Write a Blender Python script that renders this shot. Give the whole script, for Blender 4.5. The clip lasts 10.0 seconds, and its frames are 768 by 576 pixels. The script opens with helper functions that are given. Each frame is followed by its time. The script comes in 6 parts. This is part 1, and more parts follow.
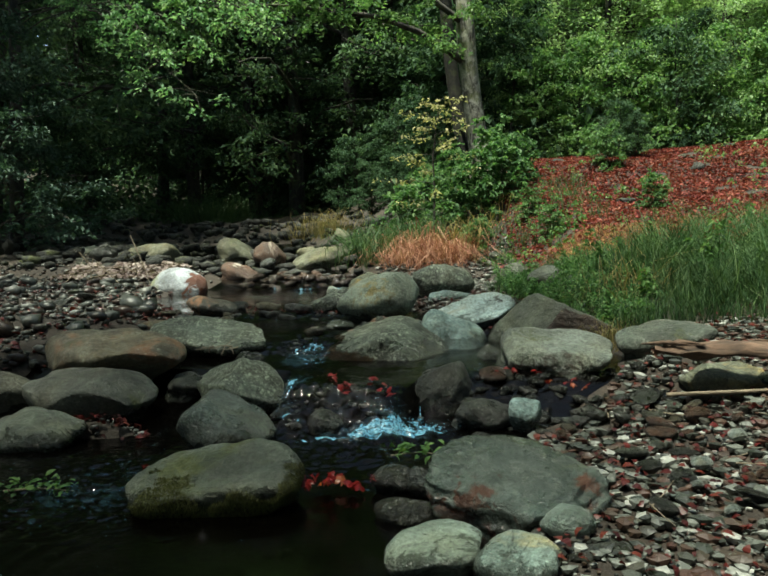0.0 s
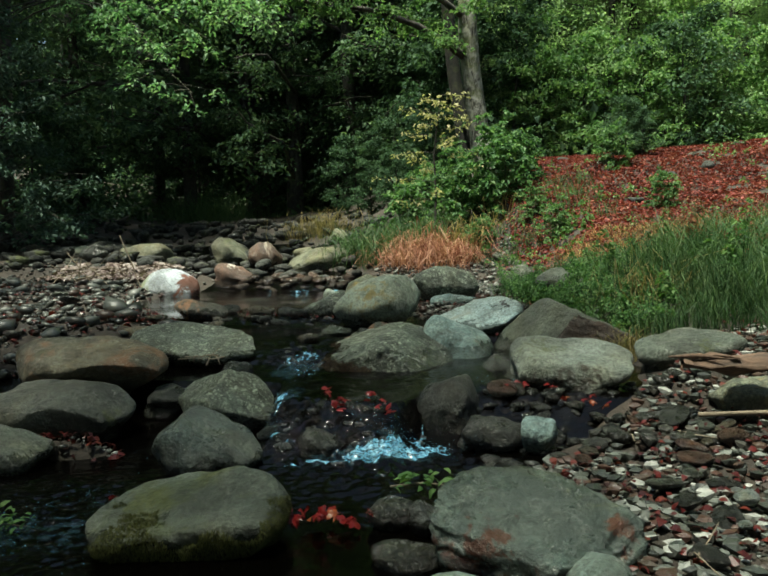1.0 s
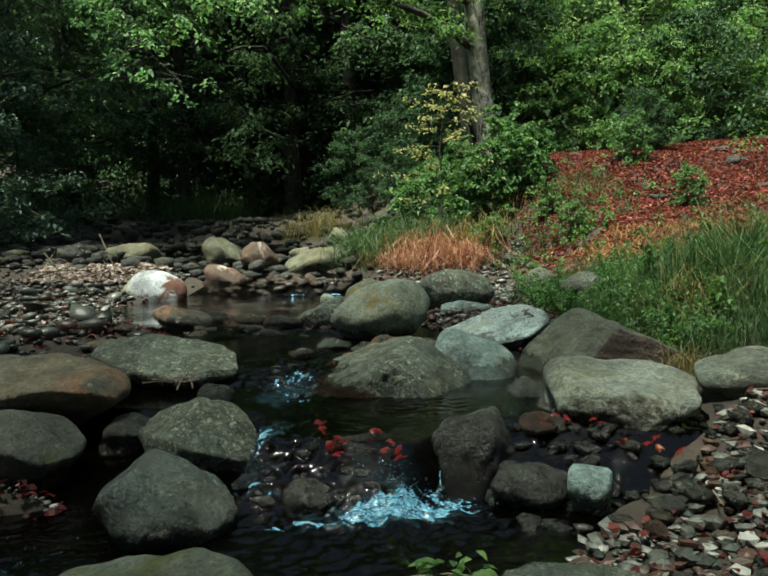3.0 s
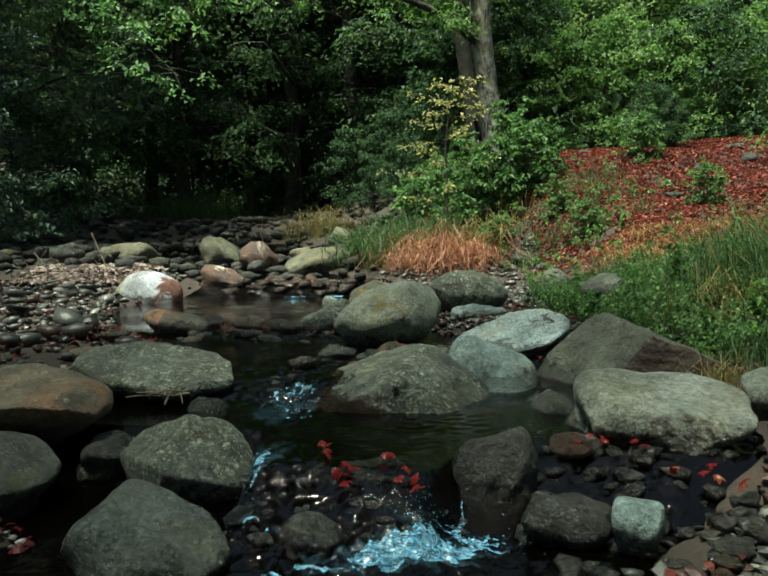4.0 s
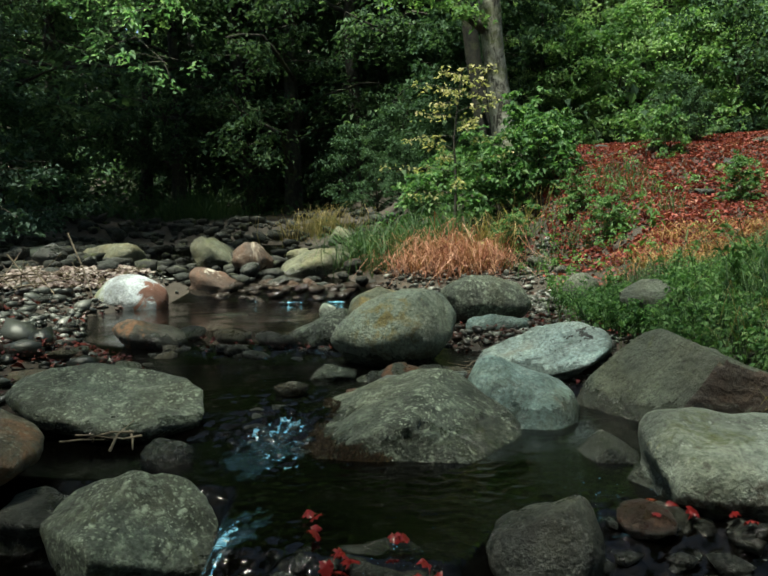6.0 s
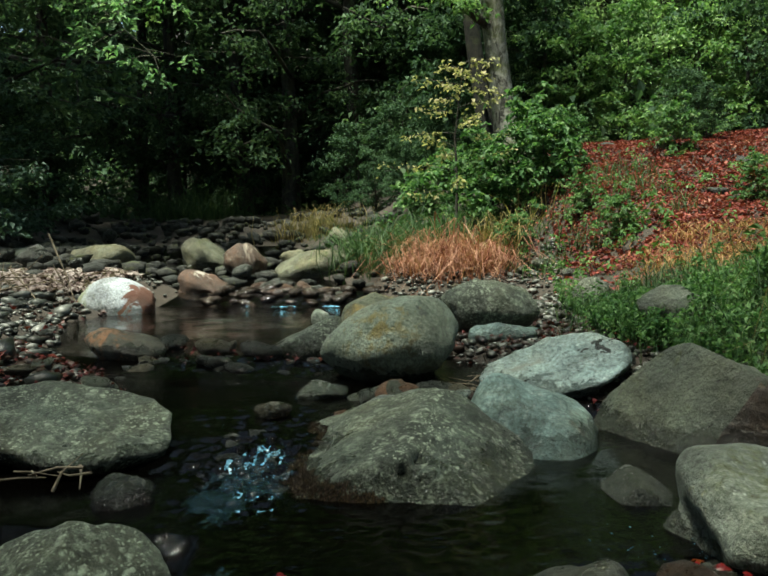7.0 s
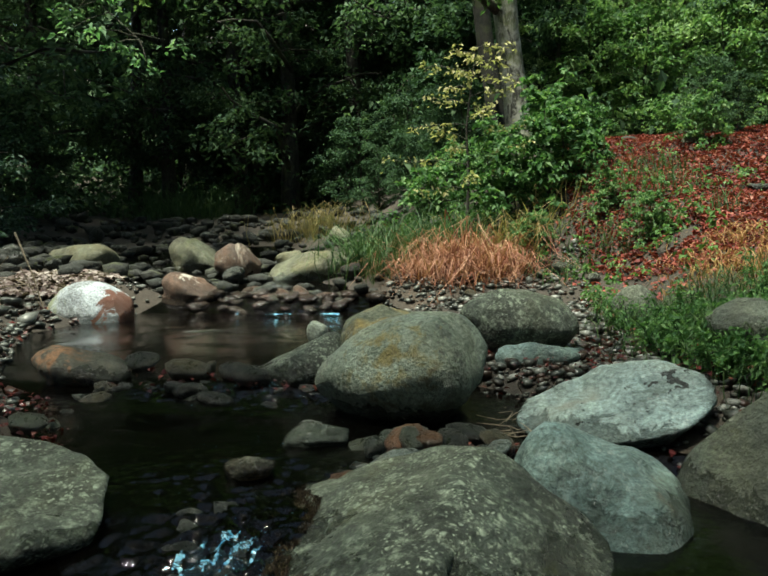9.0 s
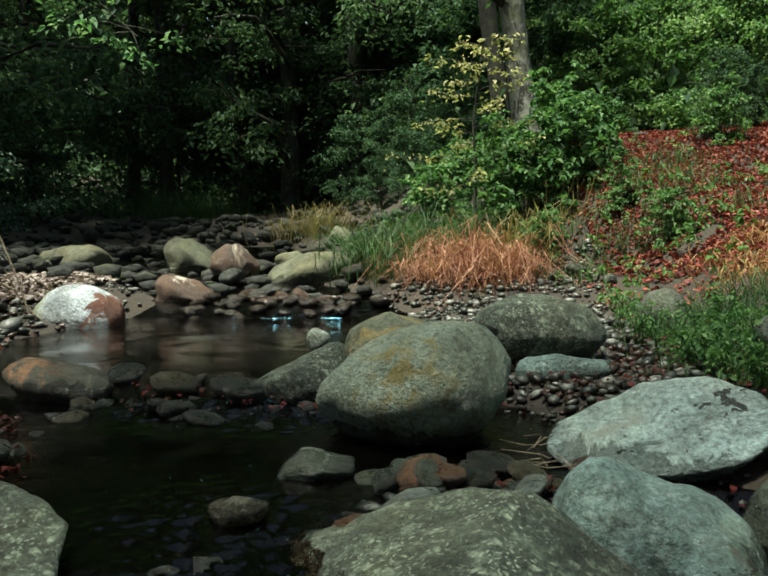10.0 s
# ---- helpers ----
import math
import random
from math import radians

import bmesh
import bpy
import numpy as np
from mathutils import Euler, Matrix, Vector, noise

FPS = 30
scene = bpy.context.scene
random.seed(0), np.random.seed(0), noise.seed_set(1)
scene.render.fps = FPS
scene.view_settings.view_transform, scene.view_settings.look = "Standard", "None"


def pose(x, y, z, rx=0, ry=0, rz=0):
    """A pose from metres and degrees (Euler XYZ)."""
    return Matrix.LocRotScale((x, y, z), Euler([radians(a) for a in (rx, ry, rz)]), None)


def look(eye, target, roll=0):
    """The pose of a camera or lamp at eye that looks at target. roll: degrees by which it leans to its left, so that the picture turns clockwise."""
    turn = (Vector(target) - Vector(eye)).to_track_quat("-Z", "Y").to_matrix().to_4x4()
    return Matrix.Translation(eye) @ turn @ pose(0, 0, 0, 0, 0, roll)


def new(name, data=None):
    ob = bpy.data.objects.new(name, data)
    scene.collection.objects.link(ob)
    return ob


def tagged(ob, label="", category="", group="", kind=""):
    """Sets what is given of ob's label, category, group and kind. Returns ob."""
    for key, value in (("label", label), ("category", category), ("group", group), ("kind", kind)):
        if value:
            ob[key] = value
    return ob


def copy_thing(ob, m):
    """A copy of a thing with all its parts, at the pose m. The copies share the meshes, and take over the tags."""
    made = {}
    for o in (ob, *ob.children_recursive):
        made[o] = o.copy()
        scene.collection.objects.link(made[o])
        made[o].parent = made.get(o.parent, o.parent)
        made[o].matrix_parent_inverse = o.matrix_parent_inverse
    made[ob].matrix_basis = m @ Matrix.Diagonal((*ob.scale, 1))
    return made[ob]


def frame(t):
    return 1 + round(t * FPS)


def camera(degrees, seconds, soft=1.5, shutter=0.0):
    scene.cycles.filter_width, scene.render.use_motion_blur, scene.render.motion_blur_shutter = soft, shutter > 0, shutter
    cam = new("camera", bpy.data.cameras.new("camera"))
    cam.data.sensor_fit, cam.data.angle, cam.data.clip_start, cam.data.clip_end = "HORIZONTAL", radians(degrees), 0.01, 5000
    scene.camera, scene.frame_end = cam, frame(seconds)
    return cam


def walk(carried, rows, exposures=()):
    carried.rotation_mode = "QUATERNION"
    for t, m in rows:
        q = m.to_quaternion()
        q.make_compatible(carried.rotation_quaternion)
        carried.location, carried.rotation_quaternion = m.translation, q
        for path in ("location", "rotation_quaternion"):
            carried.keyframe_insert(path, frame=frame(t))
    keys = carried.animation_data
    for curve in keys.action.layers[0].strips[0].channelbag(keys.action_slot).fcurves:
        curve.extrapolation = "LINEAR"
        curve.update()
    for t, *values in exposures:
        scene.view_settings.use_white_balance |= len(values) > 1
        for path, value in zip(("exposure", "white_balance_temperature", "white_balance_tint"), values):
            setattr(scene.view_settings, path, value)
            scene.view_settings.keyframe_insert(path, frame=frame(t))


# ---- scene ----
cam = camera(54.1, 10.0, soft=1.8)
PATH = [
    (0, (0.445, -0.046, 0.776), (0.092, 1.918, 0.655), -1.3),
    (0.5, (0.402, 0.147, 0.78), (0.05, 2.112, 0.659), -1.2),
    (1, (0.38, 0.337, 0.782), (0.028, 2.302, 0.661), -1.2),
    (1.5, (0.358, 0.529, 0.787), (0.005, 2.494, 0.667), -1.2),
    (2, (0.31, 0.707, 0.786), (-0.042, 2.672, 0.666), -1.1),
    (2.5, (0.263, 0.9, 0.785), (-0.089, 2.865, 0.664), -1.1),
    (4, (0.097, 1.452, 0.776), (-0.255, 3.417, 0.656), -1.0),
    (4.5, (0.04, 1.636, 0.773), (-0.313, 3.601, 0.654), -1.0),
    (5, (0.004, 1.804, 0.773), (-0.35, 3.768, 0.653), -1.0),
    (5.5, (-0.025, 1.997, 0.775), (-0.382, 3.961, 0.656), -1.0),
    (7, (-0.092, 2.584, 0.787), (-0.452, 4.548, 0.67), -1.0),
    (7.5, (-0.113, 2.788, 0.799), (-0.474, 4.752, 0.682), -0.9),
    (8, (-0.161, 2.975, 0.8), (-0.524, 4.938, 0.683), -0.9),
    (8.5, (-0.22, 3.171, 0.797), (-0.583, 5.134, 0.68), -0.9),
    (9, (-0.272, 3.353, 0.797), (-0.635, 5.316, 0.68), -0.8),
    (9.5, (-0.32, 3.54, 0.798), (-0.685, 5.503, 0.681), -0.8),
    (10, (-0.37, 3.705, 0.801), (-0.735, 5.668, 0.684), -0.9),
]
walk(cam, [(t, look(e, a, r)) for t, e, a, r in PATH], [(0, 1.84, 7400, -3)])

# ---------------------------------------------------------------- world and sun
SUN_EL, SUN_AZ = radians(74), radians(-140)      # azimuth from +y, clockwise
world = bpy.data.worlds.new("world")
scene.world = world
world.use_nodes = True
sky = world.node_tree.nodes.new("ShaderNodeTexSky")
sky.sky_type, sky.sun_disc = "NISHITA", False
sky.sun_elevation, sky.sun_rotation = SUN_EL, SUN_AZ
background = world.node_tree.nodes["Background"]
background.inputs["Strength"].default_value = 0.06
world.node_tree.links.new(sky.outputs[0], background.inputs[0])
sun = new("sun", bpy.data.lights.new("sun", "SUN"))
sun.data.energy, sun.data.angle, sun.data.color = 3.9, radians(9), (0.95, 0.97, 0.94)
sun_from = Vector((math.sin(SUN_AZ) * math.cos(SUN_EL), math.cos(SUN_AZ) * math.cos(SUN_EL), math.sin(SUN_EL)))
sun.matrix_world = look(sun_from * 60, (0, 0, 0))


# ---------------------------------------------------------------- materials
def material(name):
    m = bpy.data.materials.new(name)
    m.use_nodes = True
    nt = m.node_tree
    bsdf = nt.nodes["Principled BSDF"]
    return m, nt, bsdf


def node(nt, kind, **inputs):
    n = nt.nodes.new(kind)
    for k, v in inputs.items():
        n.inputs[k.replace("_", " ")].default_value = v
    return n


def ramp(nt, fac, stops):
    r = nt.nodes.new("ShaderNodeValToRGB")
    e = r.color_ramp.elements
    while len(e) < len(stops):
        e.new(0.5)
    for el, (p, c) in zip(e, stops):
        el.position = p
        el.color = (*c, 1) if len(c) == 3 else c
    nt.links.new(fac, r.inputs[0])
    return r.outputs[0]


def grey(a, b):
    return [(a, (0, 0, 0)), (b, (1, 1, 1))]


def mix(nt, fac, a, b, blend="MIX"):
    n = nt.nodes.new("ShaderNodeMix")
    n.data_type, n.blend_type = "RGBA", blend
    for sock, val in ((n.inputs[0], fac), (n.inputs[6], a), (n.inputs[7], b)):
        if isinstance(val, bpy.types.NodeSocket):
            nt.links.new(val, sock)
        elif isinstance(val, tuple):
            sock.default_value = (*val, 1)
        else:
            sock.default_value = val
    return n.outputs[2]


def math_node(nt, op, a, b=0.0):
    n = nt.nodes.new("ShaderNodeMath")
    n.operation = op
    for sock, val in zip(n.inputs, (a, b)):
        if isinstance(val, bpy.types.NodeSocket):
            nt.links.new(val, sock)
        else:
            sock.default_value = val
    return n.outputs[0]


def coords(nt, shift=True):
    """Object coordinates in metres, moved by the object's own random number so that alike meshes differ."""
    tc = nt.nodes.new("ShaderNodeTexCoord")
    if not shift:
        return tc.outputs["Object"]
    info = nt.nodes.new("ShaderNodeObjectInfo")
    off = math_node(nt, "MULTIPLY", info.outputs["Random"], 37.0)
    add = nt.nodes.new("ShaderNodeVectorMath")
    add.operation = "ADD"
    nt.links.new(tc.outputs["Object"], add.inputs[0])
    nt.links.new(off, add.inputs[1])
    return add.outputs[0]


def noise_tex(nt, vec, scale, detail=5.0, rough=0.6, distort=0.0):
    n = node(nt, "ShaderNodeTexNoise", Scale=scale, Detail=detail, Roughness=rough, Distortion=distort)
    nt.links.new(vec, n.inputs["Vector"])
    return n.outputs["Fac"]


def bump(nt, bsdf, height, strength, dist=0.01):
    b = node(nt, "ShaderNodeBump", Strength=strength, Distance=dist)
    nt.links.new(height, b.inputs["Height"])
    nt.links.new(b.outputs[0], bsdf.inputs["Normal"])


def stone(name, dark, light, lichen=0.0, lichen_colour=(0.5, 0.52, 0.44), patch=None, patch_at=0.6, rough=0.75, streak=0.0, patch_size=2.1, moss=0.0, veins=0.0, blotch=(), tone=0.60, warm=0.5, splash=0.085):
    """Weathered creek stone: mottled ground colour, grain, lichen spots, coloured patches and pits."""
    m, nt, bsdf = material(name)
    v = coords(nt)
    big = noise_tex(nt, v, 3.2, 6, 0.62, 0.4)
    col = ramp(nt, big, [(0.32, tuple(tone * c for c in dark)), (0.68, tuple(tone * c for c in light))])
    grain = noise_tex(nt, v, 55, 4, 0.7)
    col = mix(nt, 0.75, col, ramp(nt, grain, [(0.33, (0.18, 0.18, 0.18)), (0.7, (0.86, 0.86, 0.86))]), "OVERLAY")
    stain = ramp(nt, noise_tex(nt, v, 1.7, 7, 0.72, 1.2), [(0.36, (0.28, 0.27, 0.25)), (0.58, (1.12, 1.12, 1.12))])
    col = mix(nt, 0.8, col, stain, "MULTIPLY")
    hue = ramp(nt, noise_tex(nt, v, 2.3, 4, 0.6, 0.6), [(0.34, (0.76, 1.0, 1.05)), (0.5, (0.94, 1.0, 0.97)), (0.66, (1.14, 1.02, 0.66))])
    col = mix(nt, warm, col, hue, "MULTIPLY")
    pitted = ramp(nt, noise_tex(nt, v, 24, 5, 0.75), [(0.30, (0.30, 0.30, 0.28)), (0.46, (1, 1, 1))])
    col = mix(nt, 0.7, col, pitted, "MULTIPLY")
    height = mix(nt, 0.35, noise_tex(nt, v, 11, 7, 0.7), grain)
    if patch:
        p = ramp(nt, noise_tex(nt, v, patch_size, 6, 0.66, 0.8), grey(patch_at - 0.03, patch_at + 0.06))
        col = mix(nt, p, col, patch)
    if streak:
        w = node(nt, "ShaderNodeTexWave", Scale=5.0, Distortion=9.0, Detail=5.0)
        w.bands_direction = "Z"
        nt.links.new(v, w.inputs["Vector"])
        col = mix(nt, math_node(nt, "MULTIPLY", w.outputs["Fac"], streak), col, tuple(0.45 * c for c in dark))
        height = mix(nt, 0.4 * streak, height, w.outputs["Fac"])
    if lichen:
        warp = node(nt, "ShaderNodeTexNoise", Scale=26.0, Detail=3.0)
        nt.links.new(v, warp.inputs["Vector"])
        moved = mix(nt, 0.045, v, warp.outputs["Color"])
        for size, near, far_, amount in ((22.0, 0.14, 0.34, 0.62), (70.0, 0.18, 0.44, 0.6)):
            vo = node(nt, "ShaderNodeTexVoronoi", Scale=size, Randomness=1.0)
            nt.links.new(moved, vo.inputs["Vector"])
            edge = math_node(nt, "ADD", vo.outputs["Distance"], math_node(nt, "MULTIPLY", noise_tex(nt, v, size * 1.7, 3, 0.7), 0.35))
            spots = ramp(nt, edge, [(near + 0.13, (1, 1, 1)), (far_ + 0.13, (0, 0, 0))])
            where = ramp(nt, noise_tex(nt, v, 6.5, 5, 0.7), grey(0.60 - 0.20 * lichen, 0.76 - 0.20 * lichen))
            f = mix(nt, 1.0, spots, where, "MULTIPLY")
            col = mix(nt, math_node(nt, "MULTIPLY", f, amount), col, lichen_colour)
        soft = ramp(nt, noise_tex(nt, v, 17, 7, 0.8), grey(0.52, 0.70))
        col = mix(nt, math_node(nt, "MULTIPLY", soft, 0.75 * lichen), col, tuple(0.75 * c for c in lichen_colour))
    if moss:
        g = ramp(nt, noise_tex(nt, v, 2.6, 7, 0.75, 0.5), grey(0.62 - 0.14 * moss, 0.70 - 0.12 * moss))
        tuft = ramp(nt, noise_tex(nt, v, 60, 3, 0.7), [(0.3, (0.03, 0.04, 0.012)), (0.7, (0.10, 0.11, 0.034))])
        col = mix(nt, g, col, tuft)
    for at, size, amount, tint, soft_edge in blotch:
        own = coords(nt, False)
        near = nt.nodes.new("ShaderNodeVectorMath")
        near.operation = "DISTANCE"
        near.inputs[1].default_value = at
        nt.links.new(own, near.inputs[0])
        f = math_node(nt, "SUBTRACT", noise_tex(nt, own, 15, 5, 0.65, 0.4), math_node(nt, "MULTIPLY", near.outputs["Value"], 0.16 / size))
        col = mix(nt, ramp(nt, f, grey(0.50 - amount, 0.50 - amount + soft_edge)), col, tint)
    if veins:
        # thin pale lines: veins and scratches, also wet glints put in as colour
        thin = ramp(nt, noise_tex(nt, v, 5, 4, 0.6, 1.5), [(0.49, (0, 0, 0)), (0.5, (1, 1, 1)), (0.51, (0, 0, 0))])
        col = mix(nt, math_node(nt, "MULTIPLY", thin, veins), col, (0.6, 0.64, 0.6))
    cracks = ramp(nt, noise_tex(nt, v, 7, 3, 0.5, 2.5), [(0.478, (1, 1, 1)), (0.495, (0.25, 0.25, 0.25)), (0.512, (1, 1, 1))])
    col = mix(nt, 0.35, col, cracks, "MULTIPLY")
    damp = ramp(nt, noise_tex(nt, v, 4.5, 6, 0.7), [(0.38, (rough - 0.32,) * 3), (0.60, (min(0.95, rough + 0.1),) * 3)])
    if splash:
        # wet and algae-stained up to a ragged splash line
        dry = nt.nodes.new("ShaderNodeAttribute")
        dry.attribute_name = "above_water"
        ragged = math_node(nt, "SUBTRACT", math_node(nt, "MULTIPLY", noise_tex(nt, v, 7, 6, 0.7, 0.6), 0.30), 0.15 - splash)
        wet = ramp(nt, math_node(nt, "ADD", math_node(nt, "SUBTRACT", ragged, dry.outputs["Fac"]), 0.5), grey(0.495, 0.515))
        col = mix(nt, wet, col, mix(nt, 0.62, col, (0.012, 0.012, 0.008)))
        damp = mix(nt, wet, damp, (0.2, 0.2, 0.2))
        # below the water level the stone is mixed to near black
        submerged = ramp(nt, math_node(nt, "SUBTRACT", 0.5, dry.outputs["Fac"]), grey(0.50, 0.54))
        col = mix(nt, math_node(nt, "MULTIPLY", submerged, 0.88), col, (0.007, 0.007, 0.005))
    nt.links.new(col, bsdf.inputs["Base Color"])
    nt.links.new(damp, bsdf.inputs["Roughness"])
    bump(nt, bsdf, height, 1.0, 0.05)
    return m


def leafy(name, colours, trans=0.45, rough=0.6, scale=0.6, gloss=0.25):
    """Leaves or blades: colour varies from leaf to leaf and in soft drifts; light passes through them."""
    m, nt, bsdf = material(name)
    geo = nt.nodes.new("ShaderNodeNewGeometry")
    drift = noise_tex(nt, geo.outputs["Position"], scale, 3, 0.6)
    f = math_node(nt, "MULTIPLY_ADD", geo.outputs["Random Per Island"], 0.62)
    nt.links.new(math_node(nt, "MULTIPLY_ADD", drift, 0.8), f.node.inputs[2])
    drift_node = f.node.inputs[2].links[0].from_node
    drift_node.inputs[2].default_value = -0.2
    n = len(colours)
    col = ramp(nt, f, [((i + 0.5) / n, c) for i, c in enumerate(colours)])
    nt.links.new(col, bsdf.inputs["Base Color"])
    bsdf.inputs["Roughness"].default_value = rough
    bsdf.inputs["Specular IOR Level"].default_value = gloss
    t = nt.nodes.new("ShaderNodeBsdfTranslucent")
    nt.links.new(mix(nt, 1.0, col, (1.0, 1.15, 0.65), "MULTIPLY"), t.inputs["Color"])
    ms = nt.nodes.new("ShaderNodeMixShader")
    ms.inputs[0].default_value = trans
    nt.links.new(bsdf.outputs[0], ms.inputs[1])
    nt.links.new(t.outputs[0], ms.inputs[2])
    nt.links.new(ms.outputs[0], nt.nodes["Material Output"].inputs["Surface"])
    return m


def bark(name, dark, light, moss=0.0):
    m, nt, bsdf = material(name)
    tc = nt.nodes.new("ShaderNodeTexCoord")
    mp = nt.nodes.new("ShaderNodeMapping")
    mp.inputs["Scale"].default_value = (1, 1, 0.35)
    nt.links.new(tc.outputs["Object"], mp.inputs["Vector"])
    v = mp.outputs[0]
    a = noise_tex(nt, v, 9, 7, 0.7, 0.6)
    col = ramp(nt, a, [(0.42, dark), (0.58, light)])
    blotch = ramp(nt, noise_tex(nt, tc.outputs["Object"], 5, 4, 0.65), grey(0.52, 0.6))
    col = mix(nt, math_node(nt, "MULTIPLY", blotch, 0.6), col, tuple(min(1, 1.6 * c) for c in light))
    if moss:
        g = ramp(nt, noise_tex(nt, tc.outputs["Object"], 2.4, 5, 0.7), grey(0.5, 0.62))
        col = mix(nt, math_node(nt, "MULTIPLY", g, moss), col, (0.09, 0.11, 0.03))
    nt.links.new(col, bsdf.inputs["Base Color"])
    bsdf.inputs["Roughness"].default_value = 0.85
    bump(nt, bsdf, a, 0.8, 0.03)
    return m


def earth_material():
    m, nt, bsdf = material("earth")
    tc = nt.nodes.new("ShaderNodeTexCoord")
    v = tc.outputs["Object"]
    col = ramp(nt, noise_tex(nt, v, 1.3, 8, 0.65), [(0.3, (0.013, 0.010, 0.008)), (0.55, (0.030, 0.023, 0.017)), (0.75, (0.055, 0.040, 0.028))])
    fine = noise_tex(nt, v, 38, 5, 0.7)
    col = mix(nt, 0.6, col, ramp(nt, fine, [(0.3, (0.3, 0.3, 0.3)), (0.7, (0.75, 0.72, 0.7))]), "OVERLAY")
    nt.links.new(col, bsdf.inputs["Base Color"])
    bsdf.inputs["Roughness"].default_value = 0.9
    bump(nt, bsdf, mix(nt, 0.4, noise_tex(nt, v, 9, 6, 0.7), fine), 0.9, 0.04)
    return m


def water_material():
    """Clear brown creek water: smooth in the pools, finely rippled where it drifts."""
    m, nt, bsdf = material("creek_water")
    tc = nt.nodes.new("ShaderNodeTexCoord")
    v = tc.outputs["Object"]
    col = ramp(nt, noise_tex(nt, v, 1.1, 4), [(0.3, (0.004, 0.0034, 0.0025)), (0.7, (0.010, 0.0085, 0.006))])
    nt.links.new(col, bsdf.inputs["Base Color"])
    bsdf.inputs["Roughness"].default_value = 0.03
    bsdf.inputs["IOR"].default_value = 1.25
    bsdf.inputs["Transmission Weight"].default_value = 0.9
    drift = ramp(nt, noise_tex(nt, v, 1.7, 3, 0.5, 0.8), grey(0.44, 0.62))
    ripples = mix(nt, 0.4, noise_tex(nt, v, 6, 2, 0.5, 0.5), noise_tex(nt, v, 38, 3, 0.6, 1.2))
    bump(nt, bsdf, math_node(nt, "MULTIPLY", ripples, math_node(nt, "ADD", math_node(nt, "MULTIPLY", drift, 0.6), 0.12)), 0.5, 0.03)
    return m


def foam_material(name, dark, light, strength):
    m, nt, bsdf = material(name)
    v = coords(nt, False)
    col = ramp(nt, noise_tex(nt, v, 45, 4), [(0.35, dark), (0.65, light)])
    nt.links.new(col, bsdf.inputs["Base Color"])
    bsdf.inputs["Roughness"].default_value = 0.25
    thin = nt.nodes.new("ShaderNodeBsdfTransparent")
    stretch = nt.nodes.new("ShaderNodeMapping")
    stretch.inputs["Scale"].default_value = (0.35, 1.0, 1.0)
    nt.links.new(v, stretch.inputs["Vector"])
    lace = math_node(nt, "MULTIPLY", ramp(nt, noise_tex(nt, stretch.outputs[0], 80, 5, 0.75, 0.8), grey(0.36, 0.66)), strength)
    ms = nt.nodes.new("ShaderNodeMixShader")
    nt.links.new(lace, ms.inputs[0])
    nt.links.new(thin.outputs[0], ms.inputs[1])
    nt.links.new(bsdf.outputs[0], ms.inputs[2])
    nt.links.new(ms.outputs[0], nt.nodes["Material Output"].inputs["Surface"])
    return m


def wood_material(name, dark, light):
    m, nt, bsdf = material(name)
    tc = nt.nodes.new("ShaderNodeTexCoord")
    mp = nt.nodes.new("ShaderNodeMapping")
    mp.inputs["Scale"].default_value = (0.25, 1, 1)
    nt.links.new(tc.outputs["Object"], mp.inputs["Vector"])
    a = noise_tex(nt, mp.outputs[0], 26, 6, 0.7, 0.5)
    nt.links.new(ramp(nt, a, [(0.35, dark), (0.65, light)]), bsdf.inputs["Base Color"])
    bsdf.inputs["Roughness"].default_value = 0.85
    bump(nt, bsdf, a, 0.8, 0.015)
    return m


EARTH, WATER = earth_material(), water_material()
# the foam's cyan carries the sky's reflection in its colour
FOAM = foam_material("foam", (0.07, 0.34, 0.55), (0.38, 0.78, 1.0), 0.95)
# bubbly water whose blue is the sky's reflection, painted in
AERATED_SHEEN = foam_material("aerated_sky_sheen", (0.03, 0.09, 0.13), (0.12, 0.28, 0.37), 0.2)
ST_GREY = stone("grey_green_stone", (0.07, 0.082, 0.062), (0.21, 0.235, 0.185), 0.35, moss=0.1)
ST_MOSSY = stone("mossy_stone", (0.07, 0.082, 0.062), (0.19, 0.215, 0.17), 0.25, moss=0.9, rough=0.6, tone=0.66)
ST_DOME = stone("smooth_blue_grey_stone", (0.085, 0.10, 0.088), (0.21, 0.255, 0.235), 0.2, tone=0.5, rough=0.42, veins=0.12)
ST_NEAR = stone("pale_grey_green_stone", (0.14, 0.185, 0.16), (0.34, 0.43, 0.38), 0.3, rough=0.45, veins=0.1, patch=(0.36, 0.34, 0.2), patch_at=0.66, tone=0.8, warm=0.4)
ST_BANK = stone("dark_bank_stone", (0.022, 0.026, 0.022), (0.065, 0.07, 0.058), 0.1, rough=0.85, moss=0.4, tone=0.38, splash=0.0)
ST_WET = stone("black_wet_stone", (0.02, 0.022, 0.02), (0.08, 0.082, 0.07), 0.1, rough=0.42, tone=0.42, splash=0.0)
ST_DARK = stone("dark_wet_stone", (0.028, 0.031, 0.027), (0.10, 0.105, 0.088), 0.15, rough=0.5, veins=0.1, tone=0.42)
ST_LICHEN = stone("lichen_stone", (0.062, 0.076, 0.058), (0.18, 0.205, 0.16), 1.0, (0.50, 0.58, 0.44), moss=0.15, warm=0.35)
